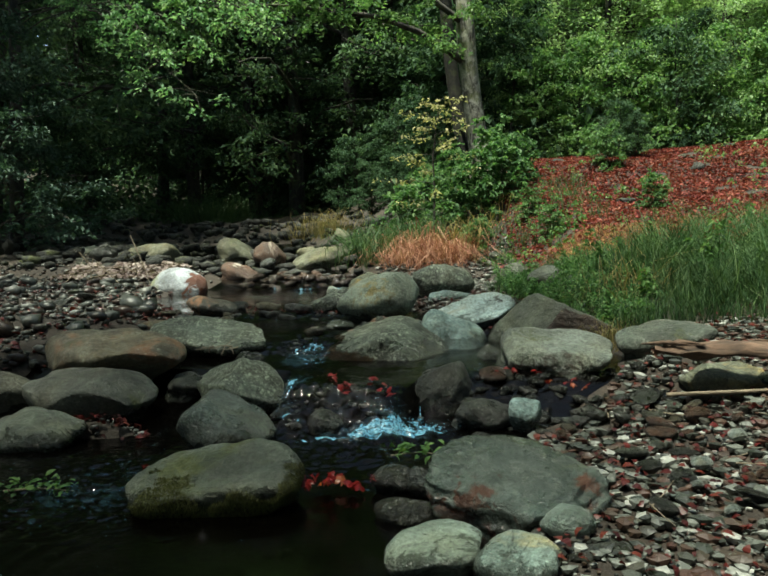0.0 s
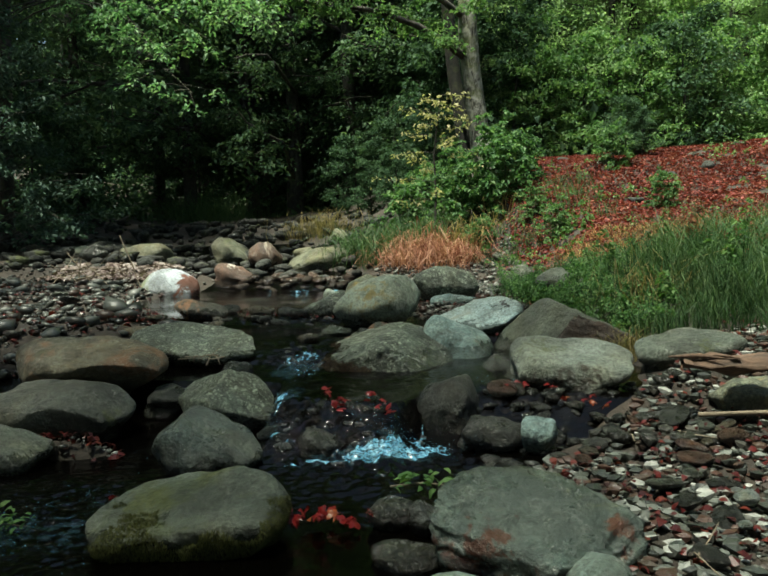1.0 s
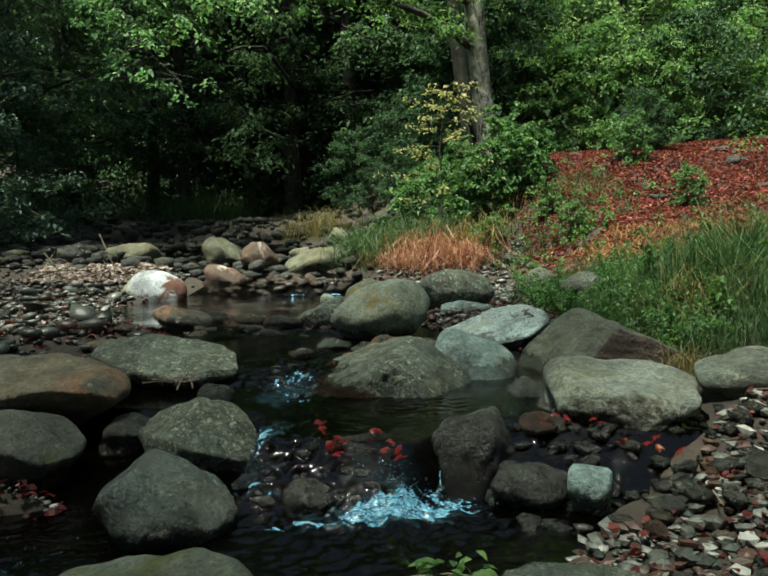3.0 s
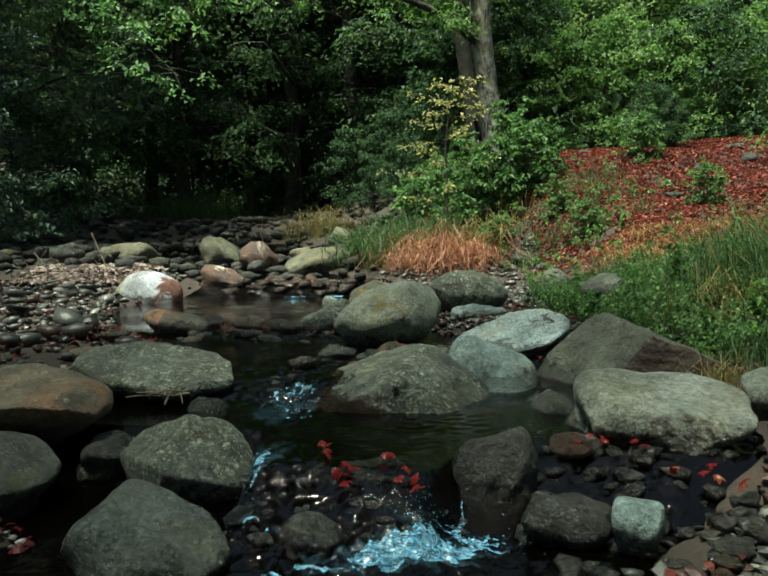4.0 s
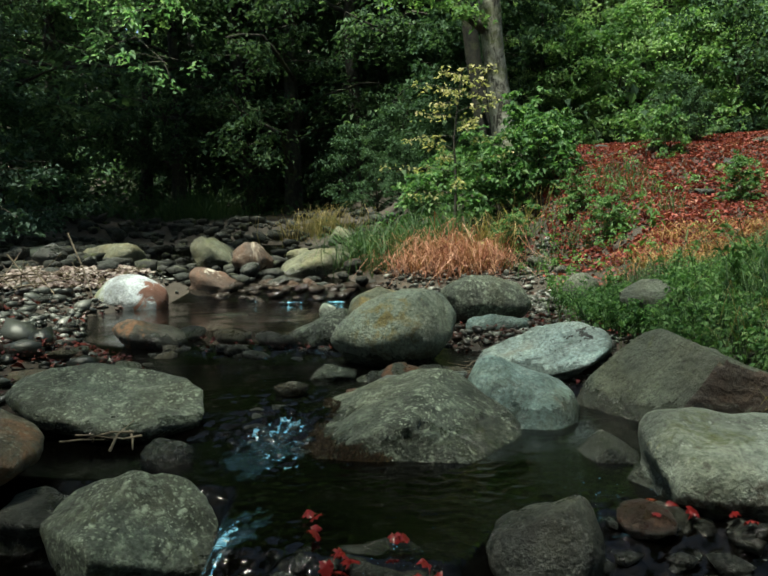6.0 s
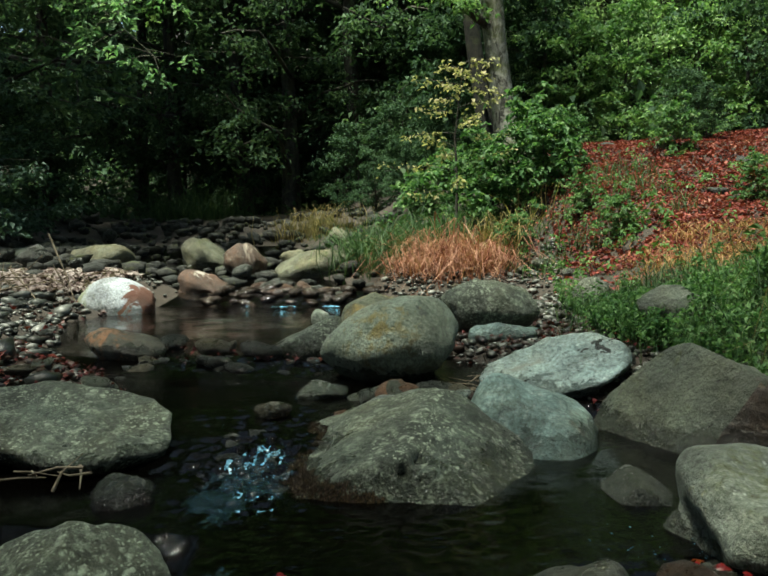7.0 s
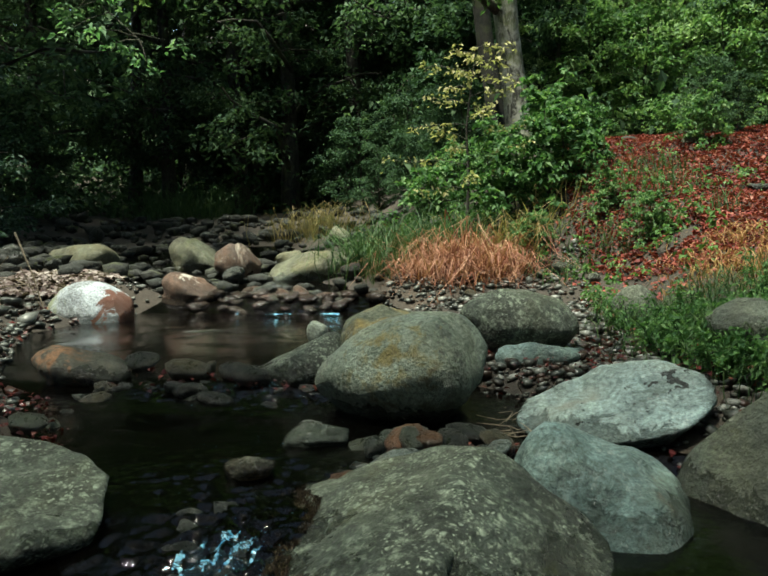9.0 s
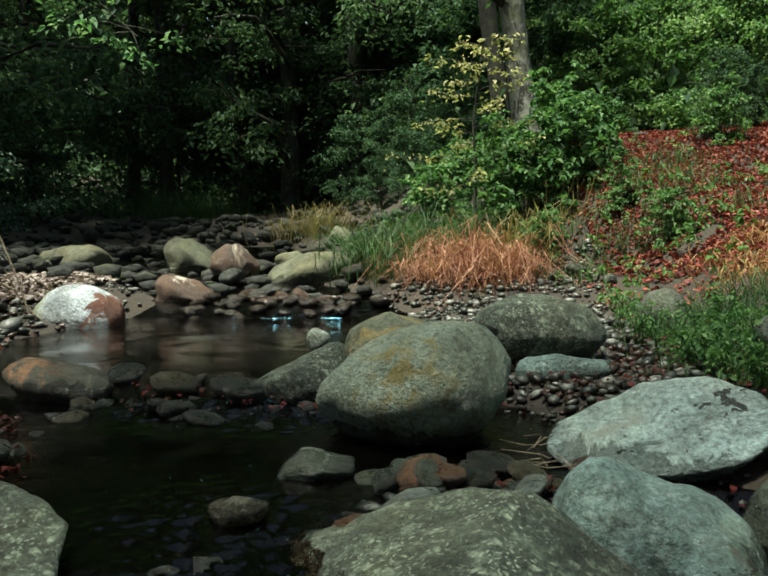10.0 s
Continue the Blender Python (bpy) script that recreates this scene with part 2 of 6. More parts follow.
ST_DIM = stone("grey_brown_stone", (0.07, 0.075, 0.06), (0.19, 0.195, 0.16), 0.25, rough=0.6, veins=0.1, tone=0.5, moss=0.15)
ST_BROWN = stone("brown_stone", (0.07, 0.06, 0.04), (0.22, 0.19, 0.125), 0.45, patch=(0.17, 0.085, 0.04), patch_at=0.58, moss=0.2)
ST_OLIVE = stone("olive_yellow_stone", (0.13, 0.145, 0.105), (0.27, 0.28, 0.20), 0.6, (0.46, 0.45, 0.28), patch=(0.30, 0.22, 0.075), patch_at=0.56, patch_size=2.6)
# yellow belly patch; the lower brown blotch also paints the underside's shade
ST_BELLY = stone("olive_stone_with_yellow_belly", (0.12, 0.15, 0.12), (0.25, 0.29, 0.235), 0.4, (0.42, 0.44, 0.33), tone=0.8, blotch=[((0.04, -0.24, 0.17), 0.19, 0.13, (0.17, 0.14, 0.05), 0.18), ((0.1, -0.25, -0.16), 0.26, 0.14, (0.085, 0.08, 0.05), 0.14)], warm=0.25)
ST_WETRED = stone("dark_red_wet_stone", (0.06, 0.03, 0.024), (0.16, 0.075, 0.055), 0.1, rough=0.4, tone=0.45)
ST_SADDLE = stone("brown_stone_with_orange_peak", (0.06, 0.055, 0.042), (0.17, 0.15, 0.11), 0.15, rough=0.6, blotch=[((-0.2, -0.1, 0.2), 0.2, 0.14, (0.24, 0.12, 0.06), 0.12)])
ST_CAPPED = stone("rusty_stone_with_pale_edge", (0.09, 0.045, 0.03), (0.22, 0.11, 0.07), 0.1, blotch=[((-0.05, -0.05, 0.24), 0.13, 0.08, (0.42, 0.38, 0.33), 0.05)])
ST_PALE = stone("pale_stone", (0.22, 0.26, 0.21), (0.48, 0.53, 0.46), 0.3, (0.58, 0.63, 0.57), moss=0.2, tone=0.75, warm=0.3)
# olive left end; three dark blotches paint shade on the lower front
ST_LOAF = stone("pale_stone_shaded_front", (0.22, 0.26, 0.21), (0.48, 0.53, 0.46), 0.25, (0.58, 0.63, 0.57), moss=0.25, tone=0.48, blotch=[((-0.45, -0.15, 0.1), 0.2, 0.14, (0.25, 0.24, 0.12), 0.12), ((0.12, -0.25, 0.02), 0.17, 0.2, (0.035, 0.03, 0.02), 0.12), ((-0.12, -0.22, 0.0), 0.13, 0.2, (0.045, 0.045, 0.03), 0.12), ((0.38, -0.24, 0.02), 0.17, 0.2, (0.045, 0.035, 0.022), 0.12)], warm=0.35)
ST_TEAL = stone("blue_green_stone", (0.13, 0.205, 0.195), (0.30, 0.42, 0.41), 0.45, (0.55, 0.63, 0.59), patch=(0.10, 0.085, 0.06), patch_at=0.66, tone=0.68, warm=0.3)
ST_WHITE = stone("white_blotched_stone", (0.30, 0.40, 0.40), (0.50, 0.63, 0.62), 0.3, (0.66, 0.72, 0.69), patch=(0.20, 0.22, 0.19), patch_at=0.60, tone=0.7, blotch=[((0.24, -0.04, 0.2), 0.075, 0.09, (0.012, 0.014, 0.014), 0.015), ((0.05, -0.1, 0.2), 0.14, -0.025, (0.012, 0.014, 0.014), 0.015), ((-0.15, -0.15, 0.15), 0.14, -0.05, (0.012, 0.014, 0.014), 0.015)], warm=0.2)
ST_ANGLE = stone("layered_stone", (0.075, 0.085, 0.062), (0.20, 0.23, 0.17), 0.2, patch=(0.15, 0.075, 0.042), patch_at=0.64, streak=0.15, moss=0.05, warm=0.3, tone=0.5)
ST_BROKEN = stone("brown_broken_face", (0.035, 0.02, 0.013), (0.13, 0.065, 0.038), 0.1, patch=(0.19, 0.16, 0.11), patch_at=0.6, streak=0.25)
ST_SLAB = stone("slab_stone", (0.08, 0.105, 0.09), (0.22, 0.27, 0.235), 0.2, streak=0.6, rough=0.44, veins=0.08, moss=0.2, blotch=[((-0.19, -0.16, 0.05), 0.13, 0.13, (0.055, 0.018, 0.008), 0.07), ((0.245, -0.03, 0.087), 0.07, 0.12, (0.065, 0.022, 0.010), 0.06)], tone=0.50)
ST_YELLOW = stone("yellow_stone", (0.10, 0.10, 0.06), (0.25, 0.235, 0.145), 0.35, moss=0.5)
ST_RED = stone("red_brown_stone", (0.075, 0.042, 0.03), (0.19, 0.10, 0.065), 0.2, patch=(0.42, 0.36, 0.29), patch_at=0.62)
PEBBLE_LOOKS = [("dark_pebble", (0.028, 0.031, 0.027), (0.10, 0.105, 0.088), 0.5, 0.42), ("grey_pebble", (0.07, 0.082, 0.062), (0.21, 0.235, 0.185), 0.5, 0.6), ("blue_grey_pebble", (0.085, 0.10, 0.088), (0.20, 0.235, 0.21), 0.4, 0.6), ("brown_pebble", (0.07, 0.06, 0.04), (0.22, 0.19, 0.125), 0.5, 0.6), ("red_brown_pebble", (0.075, 0.042, 0.03), (0.19, 0.10, 0.065), 0.5, 0.6), ("pale_pebble", (0.22, 0.26, 0.24), (0.48, 0.53, 0.50), 0.5, 0.75), ("dark_grey_pebble", (0.04, 0.045, 0.04), (0.12, 0.125, 0.11), 0.45, 0.5), ("orange_pebble", (0.17, 0.085, 0.05), (0.36, 0.19, 0.12), 0.5, 0.7)]
ST_PEB = [stone(n, d, l, 0.15, rough=ro, tone=to, warm=0.4, splash=0.0) for n, d, l, ro, to in PEBBLE_LOOKS]


def rust_stone():
    """White quartz stone, rust-stained along one flank and at one foot."""
    m = stone("white_and_rust_stone", (0.48, 0.53, 0.58), (0.70, 0.76, 0.82), 0.15, (0.25, 0.28, 0.22), tone=0.60, warm=0.1)
    nt = m.node_tree
    bsdf = nt.nodes["Principled BSDF"]
    old = bsdf.inputs["Base Color"].links[0].from_socket
    v = coords(nt, False)
    sep = nt.nodes.new("ShaderNodeSeparateXYZ")
    nt.links.new(v, sep.inputs[0])
    n = noise_tex(nt, v, 3.5, 7, 0.75, 1.2)
    flank = ramp(nt, math_node(nt, "ADD", math_node(nt, "MULTIPLY", sep.outputs[0], 1.1), math_node(nt, "MULTIPLY", n, 1.4)), grey(0.97, 1.0))
    col = mix(nt, flank, old, (0.11, 0.042, 0.026))
    green = ramp(nt, math_node(nt, "SUBTRACT", math_node(nt, "MULTIPLY", n, 0.7), sep.outputs[0]), grey(0.50, 0.58))
    col = mix(nt, green, col, (0.20, 0.22, 0.14))
    foot = ramp(nt, math_node(nt, "SUBTRACT", math_node(nt, "SUBTRACT", math_node(nt, "MULTIPLY", n, 0.5), sep.outputs[0]), math_node(nt, "MULTIPLY", sep.outputs[2], 1.6)), grey(0.30, 0.38))
    col = mix(nt, foot, col, (0.42, 0.17, 0.08))
    nt.links.new(col, bsdf.inputs["Base Color"])
    return m


ST_RUST = rust_stone()
# wood leaves in a shaded and a sunlit copy: light put into colour
GREEN_SHADED = leafy("shaded_forest_leaves", [(0.034, 0.062, 0.038), (0.064, 0.115, 0.066), (0.12, 0.18, 0.10)], 0.35, rough=0.7, gloss=0.1)
# darker still: the shrubs' deep shade is painted into the leaf colour
GREEN_DEEP_SHADE = leafy("deep_shade_leaves", [(0.024, 0.05, 0.03), (0.048, 0.092, 0.054), (0.085, 0.14, 0.08)], 0.3, rough=0.8, gloss=0.1)
GREEN_BLUE = leafy("dull_blue_green_leaves", [(0.022, 0.048, 0.036), (0.045, 0.085, 0.062), (0.10, 0.16, 0.12)], 0.3)
GREEN_LIT = leafy("sunlit_leaves", [(0.15, 0.235, 0.125), (0.29, 0.41, 0.22), (0.48, 0.60, 0.36)], 0.5)
GREEN_BUSH = leafy("shrub_leaves", [(0.05, 0.11, 0.045), (0.11, 0.21, 0.083), (0.22, 0.32, 0.145)], 0.45)
GREEN_SHRUB = leafy("bank_shrub_leaves", [(0.03, 0.075, 0.03), (0.07, 0.155, 0.06), (0.19, 0.29, 0.13)], 0.45)
GREEN_WEED = leafy("weed_leaves", [(0.035, 0.085, 0.028), (0.07, 0.15, 0.045), (0.13, 0.22, 0.07)], 0.4)
GREEN_FRESH = leafy("fresh_weed_leaves", [(0.04, 0.10, 0.04), (0.09, 0.19, 0.07), (0.19, 0.31, 0.13)], 0.45)
GREEN_YOUNG = leafy("translucent_leaves", [(0.06, 0.135, 0.065), (0.12, 0.24, 0.12), (0.26, 0.38, 0.23)], 0.45)
YELLOW_LEAF = leafy("yellowing_leaves", [(0.15, 0.18, 0.09), (0.32, 0.30, 0.15), (0.46, 0.41, 0.24)], 0.4)
GRASS = leafy("grass_blades", [(0.014, 0.04, 0.015), (0.036, 0.085, 0.030), (0.10, 0.15, 0.06)], 0.3, scale=2.2)
GRASS_DRY = leafy("dry_grass", [(0.06, 0.022, 0.016), (0.23, 0.08, 0.052), (0.44, 0.24, 0.17)], 0.3)
GRASS_ORANGE = leafy("orange_dry_grass", [(0.10, 0.055, 0.025), (0.25, 0.13, 0.055), (0.40, 0.25, 0.12)], 0.35)
GRASS_YEL = leafy("yellow_grass", [(0.10, 0.10, 0.035), (0.26, 0.20, 0.085), (0.42, 0.32, 0.17)], 0.35)
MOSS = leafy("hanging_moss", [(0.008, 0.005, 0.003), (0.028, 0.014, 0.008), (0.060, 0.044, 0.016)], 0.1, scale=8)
MOSS_GREEN = leafy("green_moss", [(0.02, 0.024, 0.006), (0.05, 0.055, 0.014), (0.09, 0.095, 0.028)], 0.1, scale=8)
RED_LITTER = leafy("fallen_red_leaves", [(0.030, 0.010, 0.010), (0.12, 0.022, 0.021), (0.21, 0.040, 0.030), (0.28, 0.11, 0.075)], 0.2, scale=1.6)
RED_LEAF = leafy("wet_red_leaf", [(0.03, 0.003, 0.003), (0.08, 0.005, 0.007), (0.14, 0.010, 0.010)], 0.2, rough=0.3)
WET_LITTER = leafy("wet_dark_red_litter", [(0.016, 0.006, 0.006), (0.05, 0.010, 0.010), (0.085, 0.013, 0.012), (0.12, 0.03, 0.02)], 0.2, rough=0.35, scale=3)
PALE_LITTER = leafy("pale_litter", [(0.08, 0.05, 0.045), (0.20, 0.15, 0.14), (0.38, 0.33, 0.31)], 0.15, scale=3)
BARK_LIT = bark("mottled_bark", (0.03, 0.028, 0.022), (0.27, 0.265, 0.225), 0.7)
# darker bark copy that puts the twin trunk's shade into its colour
BARK_SHADE = bark("shaded_bark", (0.006, 0.006, 0.005), (0.02, 0.018, 0.014), 0.3)
BARK_DARK = bark("dark_bark", (0.012, 0.011, 0.009), (0.045, 0.04, 0.032), 0.3)
WOOD = wood_material("driftwood", (0.06, 0.045, 0.03), (0.30, 0.24, 0.17))
LOGWOOD = wood_material("rotten_log", (0.035, 0.022, 0.015), (0.15, 0.09, 0.06))


# ---------------------------------------------------------------- helpers for meshes
rng = np.random.default_rng(7)


def mesh_from(name, verts, faces, mat, smooth=False):
    me = bpy.data.meshes.new(name)
    verts = np.asarray(verts, dtype=np.float32).reshape(-1, 3)
    faces = np.asarray(faces, dtype=np.int32)
    n, k = faces.shape
    me.vertices.add(len(verts))
    me.vertices.foreach_set("co", verts.ravel())
    me.loops.add(n * k)
    me.loops.foreach_set("vertex_index", faces.ravel())
    me.polygons.add(n)
    me.polygons.foreach_set("loop_start", np.arange(0, n * k, k, dtype=np.int32))
    me.polygons.foreach_set("use_smooth", np.full(n, smooth, dtype=bool))
    me.update(calc_edges=True)
    me.validate()
    me.materials.append(mat)
    return me


def part(name, me, parent, label=""):
    ob = new(name, me)
    ob.parent = parent
    if label:
        tagged(ob, label)
    return ob


def thing(name, place, label, category, group="", kind="", turn=0.0):
    ob = new(name)
    ob.matrix_world = pose(*place, 0, 0, turn)
    return tagged(ob, label, category, group, kind)


def tube(points, radii, sides=8):
    """A tapered tube along points: verts and quads."""
    pts = [Vector(p) for p in points]
    vs, fs = [], []
    for i, p in enumerate(pts):
        d = (pts[min(i + 1, len(pts) - 1)] - pts[max(i - 1, 0)]).normalized()
        a = d.orthogonal().normalized() if abs(d.z) < 0.95 else Vector((1, 0, 0))
        a = (a - d * a.dot(d)).normalized()
        b = d.cross(a)
        for k in range(sides):
            t = 2 * math.pi * k / sides
            vs.append(p + float(radii[i]) * (math.cos(t) * a + math.sin(t) * b))
    for i in range(len(pts) - 1):
        for k in range(sides):
            k2 = (k + 1) % sides
            fs.append((i * sides + k, i * sides + k2, (i + 1) * sides + k2, (i + 1) * sides + k))
    return [tuple(v) for v in vs], fs


class Soup:
    """Collects quads of many pieces into one mesh."""

    def __init__(self):
        self.v, self.f, self.n = [], [], 0

    def add(self, verts, faces):
        self.v.append(np.asarray(verts, dtype=np.float32).reshape(-1, 3))
        self.f.append(np.asarray(faces, dtype=np.int32) + self.n)
        self.n += len(self.v[-1])

    def mesh(self, name, mat, smooth=False):
        return mesh_from(name, np.concatenate(self.v), np.concatenate(self.f), mat, smooth)


def unit(a):
    return a / np.maximum(np.linalg.norm(a, axis=-1, keepdims=True), 1e-9)


def leaf_arrays(centres, along, up, length, width, fold=0.25, curl=0.15):
    """Folded leaves, two triangles each: centres, directions along and up (N x 3), length and width (N)."""
    along = unit(along)
    side = unit(np.cross(along, up))
    up = np.cross(side, along)
    L, W = length[:, None], width[:, None]
    base = centres - along * L * 0.5
    tip = centres + along * L * 0.5 - up * L * curl
    left = centres - along * L * 0.05 + side * W * 0.5 + up * W * fold
    right = centres - along * L * 0.05 - side * W * 0.5 + up * W * fold
    v = np.stack([base, right, tip, left], 1).reshape(-1, 3)
    k = np.arange(len(centres))[:, None] * 4
    f = np.concatenate([k + [0, 1, 2], k + [0, 2, 3]], 1).reshape(-1, 3)
    return v, f


def oval_leaves(centres, along, up, length, width, fold=0.25, curl=0.15):
    """Fallen leaves with a pointed oval outline, cupped along the midrib: four triangles each."""
    along = unit(along)
    side = unit(np.cross(along, up))
    up = np.cross(side, along)
    L, W = length[:, None], width[:, None]
    lift = up * W * fold
    v = np.stack([centres - along * L * 0.5, centres - along * L * 0.16 - side * W * 0.48 + lift, centres + along * L * 0.2 - side * W * 0.4 + lift * 0.6,
                  centres + along * L * 0.55 - up * L * curl, centres + along * L * 0.22 + side * W * 0.42 + lift * 0.6, centres - along * L * 0.14 + side * W * 0.5 + lift], 1).reshape(-1, 3)
    k = np.arange(len(centres))[:, None] * 6
    f = np.concatenate([k + [0, 1, 5], k + [1, 2, 5], k + [2, 4, 5], k + [2, 3, 4]], 1).reshape(-1, 3)
    return v, f


def sprays(centres, radius, per, size, flat=0.16, droop=0.25, r=rng):
    """Flat layered sprays of leaves round each centre."""
    n = len(centres)
    a = r.uniform(0, 2 * np.pi, (n, per))
    q = np.sqrt(r.uniform(0.0, 1, (n, per)))
    rad = np.asarray(radius)[:, None] * q * (0.72 + 0.28 * np.sin(3 * a + r.uniform(0, 6, (n, 1))))
    tilt = r.normal(0, 0.16, (n, 1, 2))
    off = np.stack([np.cos(a) * rad, np.sin(a) * rad, r.normal(0, flat, (n, per)) * np.asarray(radius)[:, None] - droop * rad * q], 2)
    off[:, :, 2] += off[:, :, 0] * tilt[:, :, 0] + off[:, :, 1] * tilt[:, :, 1]
    c = (centres[:, None, :] + off).reshape(-1, 3)
    along = np.stack([np.cos(a), np.sin(a), np.full_like(a, -0.35)], 2).reshape(-1, 3) + r.normal(0, 0.5, (n * per, 3))
    up = np.array([0, 0, 1.0]) + r.normal(0, 0.42, (n * per, 3))
    ln = size * r.uniform(0.6, 1.25, n * per)
    return leaf_arrays(c, along, up, ln, ln * r.uniform(0.45, 0.68, n * per))


def blades(roots, height, lean, width, r=rng, droop=0.4, out=None, wild=0.0):
    """Grass blades that rise, arch and droop: three quads each. out: a direction away from the tussock's heart."""
    n = len(roots)
    a = r.uniform(0, 2 * np.pi, n)
    if out is not None:
        a = np.arctan2(out[:, 1], out[:, 0]) + r.normal(0, 0.8, n)
    d = np.stack([np.cos(a), np.sin(a), np.zeros(n)], 1)
    b = a + r.normal(0, 0.7, n)
    s = np.stack([-np.sin(b), np.cos(b), np.zeros(n)], 1) * (width * r.uniform(0.6, 1.3, n))[:, None]
    h = height * r.uniform(0.45, 1.2, n)
    l = lean * r.uniform(0.15, 1.3, n)
    k = droop * r.uniform(0.2, 1.4, n)
    up = np.array([0, 0, 1.0])
    p0 = roots
    p1 = roots + up * (h * 0.5)[:, None] + d * (h * l * 0.18)[:, None]
    p2 = roots + up * (h * (0.85 - 0.25 * k))[:, None] + d * (h * l * 0.5)[:, None]
    p3 = roots + up * (h * (1.0 - 0.95 * k))[:, None] + d * (h * l * 0.95)[:, None]
    p1, p2, p3 = (p + r.normal(0, wild, (n, 3)) * h[:, None] for p in (p1, p2, p3))
    v = np.stack([p0 - s, p0 + s, p1 + s * 0.9, p1 - s * 0.9, p2 + s * 0.6, p2 - s * 0.6, p3 + s * 0.08, p3 - s * 0.08], 1).reshape(-1, 3)
    q = np.arange(n)[:, None] * 8
    f = np.concatenate([q + [0, 1, 2, 3], q + [3, 2, 4, 5], q + [5, 4, 6, 7]], 1).reshape(-1, 4)
    return v, f


# ---------------------------------------------------------------- ground and water
def smooth(a, b, x):
    t = np.clip((x - a) / (b - a), 0, 1)
    return t * t * (3 - 2 * t)


def water_z(y):
    return np.interp(y, [0, 3.1, 3.62, 3.72, 4.02, 4.9, 5.22, 6.3, 6.75, 10.2, 10.5, 11.5, 13, 17, 30],
                     [-0.27, -0.27, -0.22, -0.20, -0.02, 0.0, 0.07, 0.085, 0.13, 0.14, 0.28, 0.42, 0.64, 1.22, 2.3])


def level(x, y):
    """Water level: the fall is a narrow chute between the boulders, the low pool reaches further up beside it."""
    near = smooth(3.2, 3.7, y) * smooth(5.1, 4.6, y)
    calm = smooth(4.5, 4.9, y) * smooth(6.3, 5.9, y) * smooth(-0.72, -0.5, x)
    return water_z(y - calm * 0.95 * np.clip(y - 4.85, 0, 1) - near * (0.34 * smooth(-0.24, -0.06, x) + 0.5 * smooth(-0.84, -1.0, x)))


def shore_right(y):
    return np.interp(y, [0, 1.9, 2.6, 3.3, 3.9, 4.4, 5.1, 5.6, 6.3, 7.2, 9.0, 10.4, 12, 14, 18, 30],
                     [0.7, 0.5, 0.35, 0.38, 0.52, 0.95, 1.15, 0.75, -0.1, -0.75, -0.95, -1.5, -2.6, -3.4, -4.5, -9])


def shore_left(y):
    return np.interp(y, [0, 2.8, 3.7, 4.3, 5.2, 6.0, 7.0, 8.5, 9.6, 10.5, 12, 14, 18, 30],
                     [-4.0, -3.6, -3.3, -2.9, -1.8, -2.0, -3.0, -3.9, -4.0, -3.8, -5.5, -8.0, -9.0, -14])


def bank_foot(y):
    return np.interp(y, [0, 4, 5, 5.6, 6.2, 7, 8.2, 9.5, 10.8, 11.6, 12.5, 15, 18, 30], [1.0, 1.2, 1.1, 0.95, 0.55, 0.2, 0.15, 0.2, 0.0, -0.6, -1.2, -2.4, -3.5, -8])


def bank_right(x, y):
    low = np.interp(y, [0, 2, 4, 5.5, 6.5, 8, 9, 10.5, 12, 13.6, 15, 20, 45, 120],
                    [-0.10, -0.10, 0.0, 0.18, 0.36, 0.50, 0.68, 1.0, 1.42, 2.02, 2.28, 2.6, 7.5, 30])
    return low + 0.05 * np.clip(x - 1.0, 0, 6) + 0.10 * np.clip(x - 7, 0, 60) * smooth(14, 4, y)


def bank_left(x, y):
    d = shore_left(y) - x
    return water_z(y) + 0.10 + 0.03 * np.clip(d, 0, 3) + 0.16 * np.clip(d - 4, 0, 60) + np.clip(y - 26, 0, 100) * 0.25


def ground_z(x, y):
    w = level(x, y)
    bed = w - np.interp(y, [10.2, 10.7], [0.16, 0.03])
    wide = np.interp(y, [3, 5.5, 9, 11.5, 15], [1.0, 0.8, 1.2, 1.7, 2.2])
    z = bed + (w + 0.08 - bed) * smooth(-0.5, 0.35, x - shore_right(y))
    z = z + np.maximum(bank_right(x, y) - w - 0.08, 0) * smooth(0.0, 1, (x - bank_foot(y)) / wide)
    z = z + 0.27 * np.exp(-((x + 0.42) / 0.48) ** 2 - ((y - 5.76) / 0.32) ** 2)
    z = z + 0.22 * np.exp(-((x + 1.95) / 0.5) ** 2 - ((y - 3.76) / 0.13) ** 2)
    e = shore_left(y) - x
    zl = bed + (bank_left(x, y) - bed) * smooth(-0.5, 0.7, e)
    z = np.where(e > -0.5, zl, z)
    back = smooth(16, 24, y)
    return z * (1 - back) + back * np.maximum(z, np.interp(y, [16, 24, 34, 60, 150], [0.6, 1.4, 3.5, 14, 45]))


def gz(x, y):
    return float(ground_z(np.array(x, float), np.array(y, float)))


def grid_sheet(xs, ys, fz):
    X, Y = np.meshgrid(xs, ys)
    v = np.stack([X, Y, fz(X, Y)], 2).reshape(-1, 3)
    nx, ny = len(xs), len(ys)
    i = np.arange(nx * ny).reshape(ny, nx)
    f = np.stack([i[:-1, :-1], i[:-1, 1:], i[1:, 1:], i[1:, :-1]], 2).reshape(-1, 4)
    return v, f


def wobble(X, Y, s, a):
    return a * (np.sin(X * s + 1.7 * np.sin(Y * s * 0.7)) * np.cos(Y * s * 1.13 + 1.3 * np.sin(X * s * 0.6)))


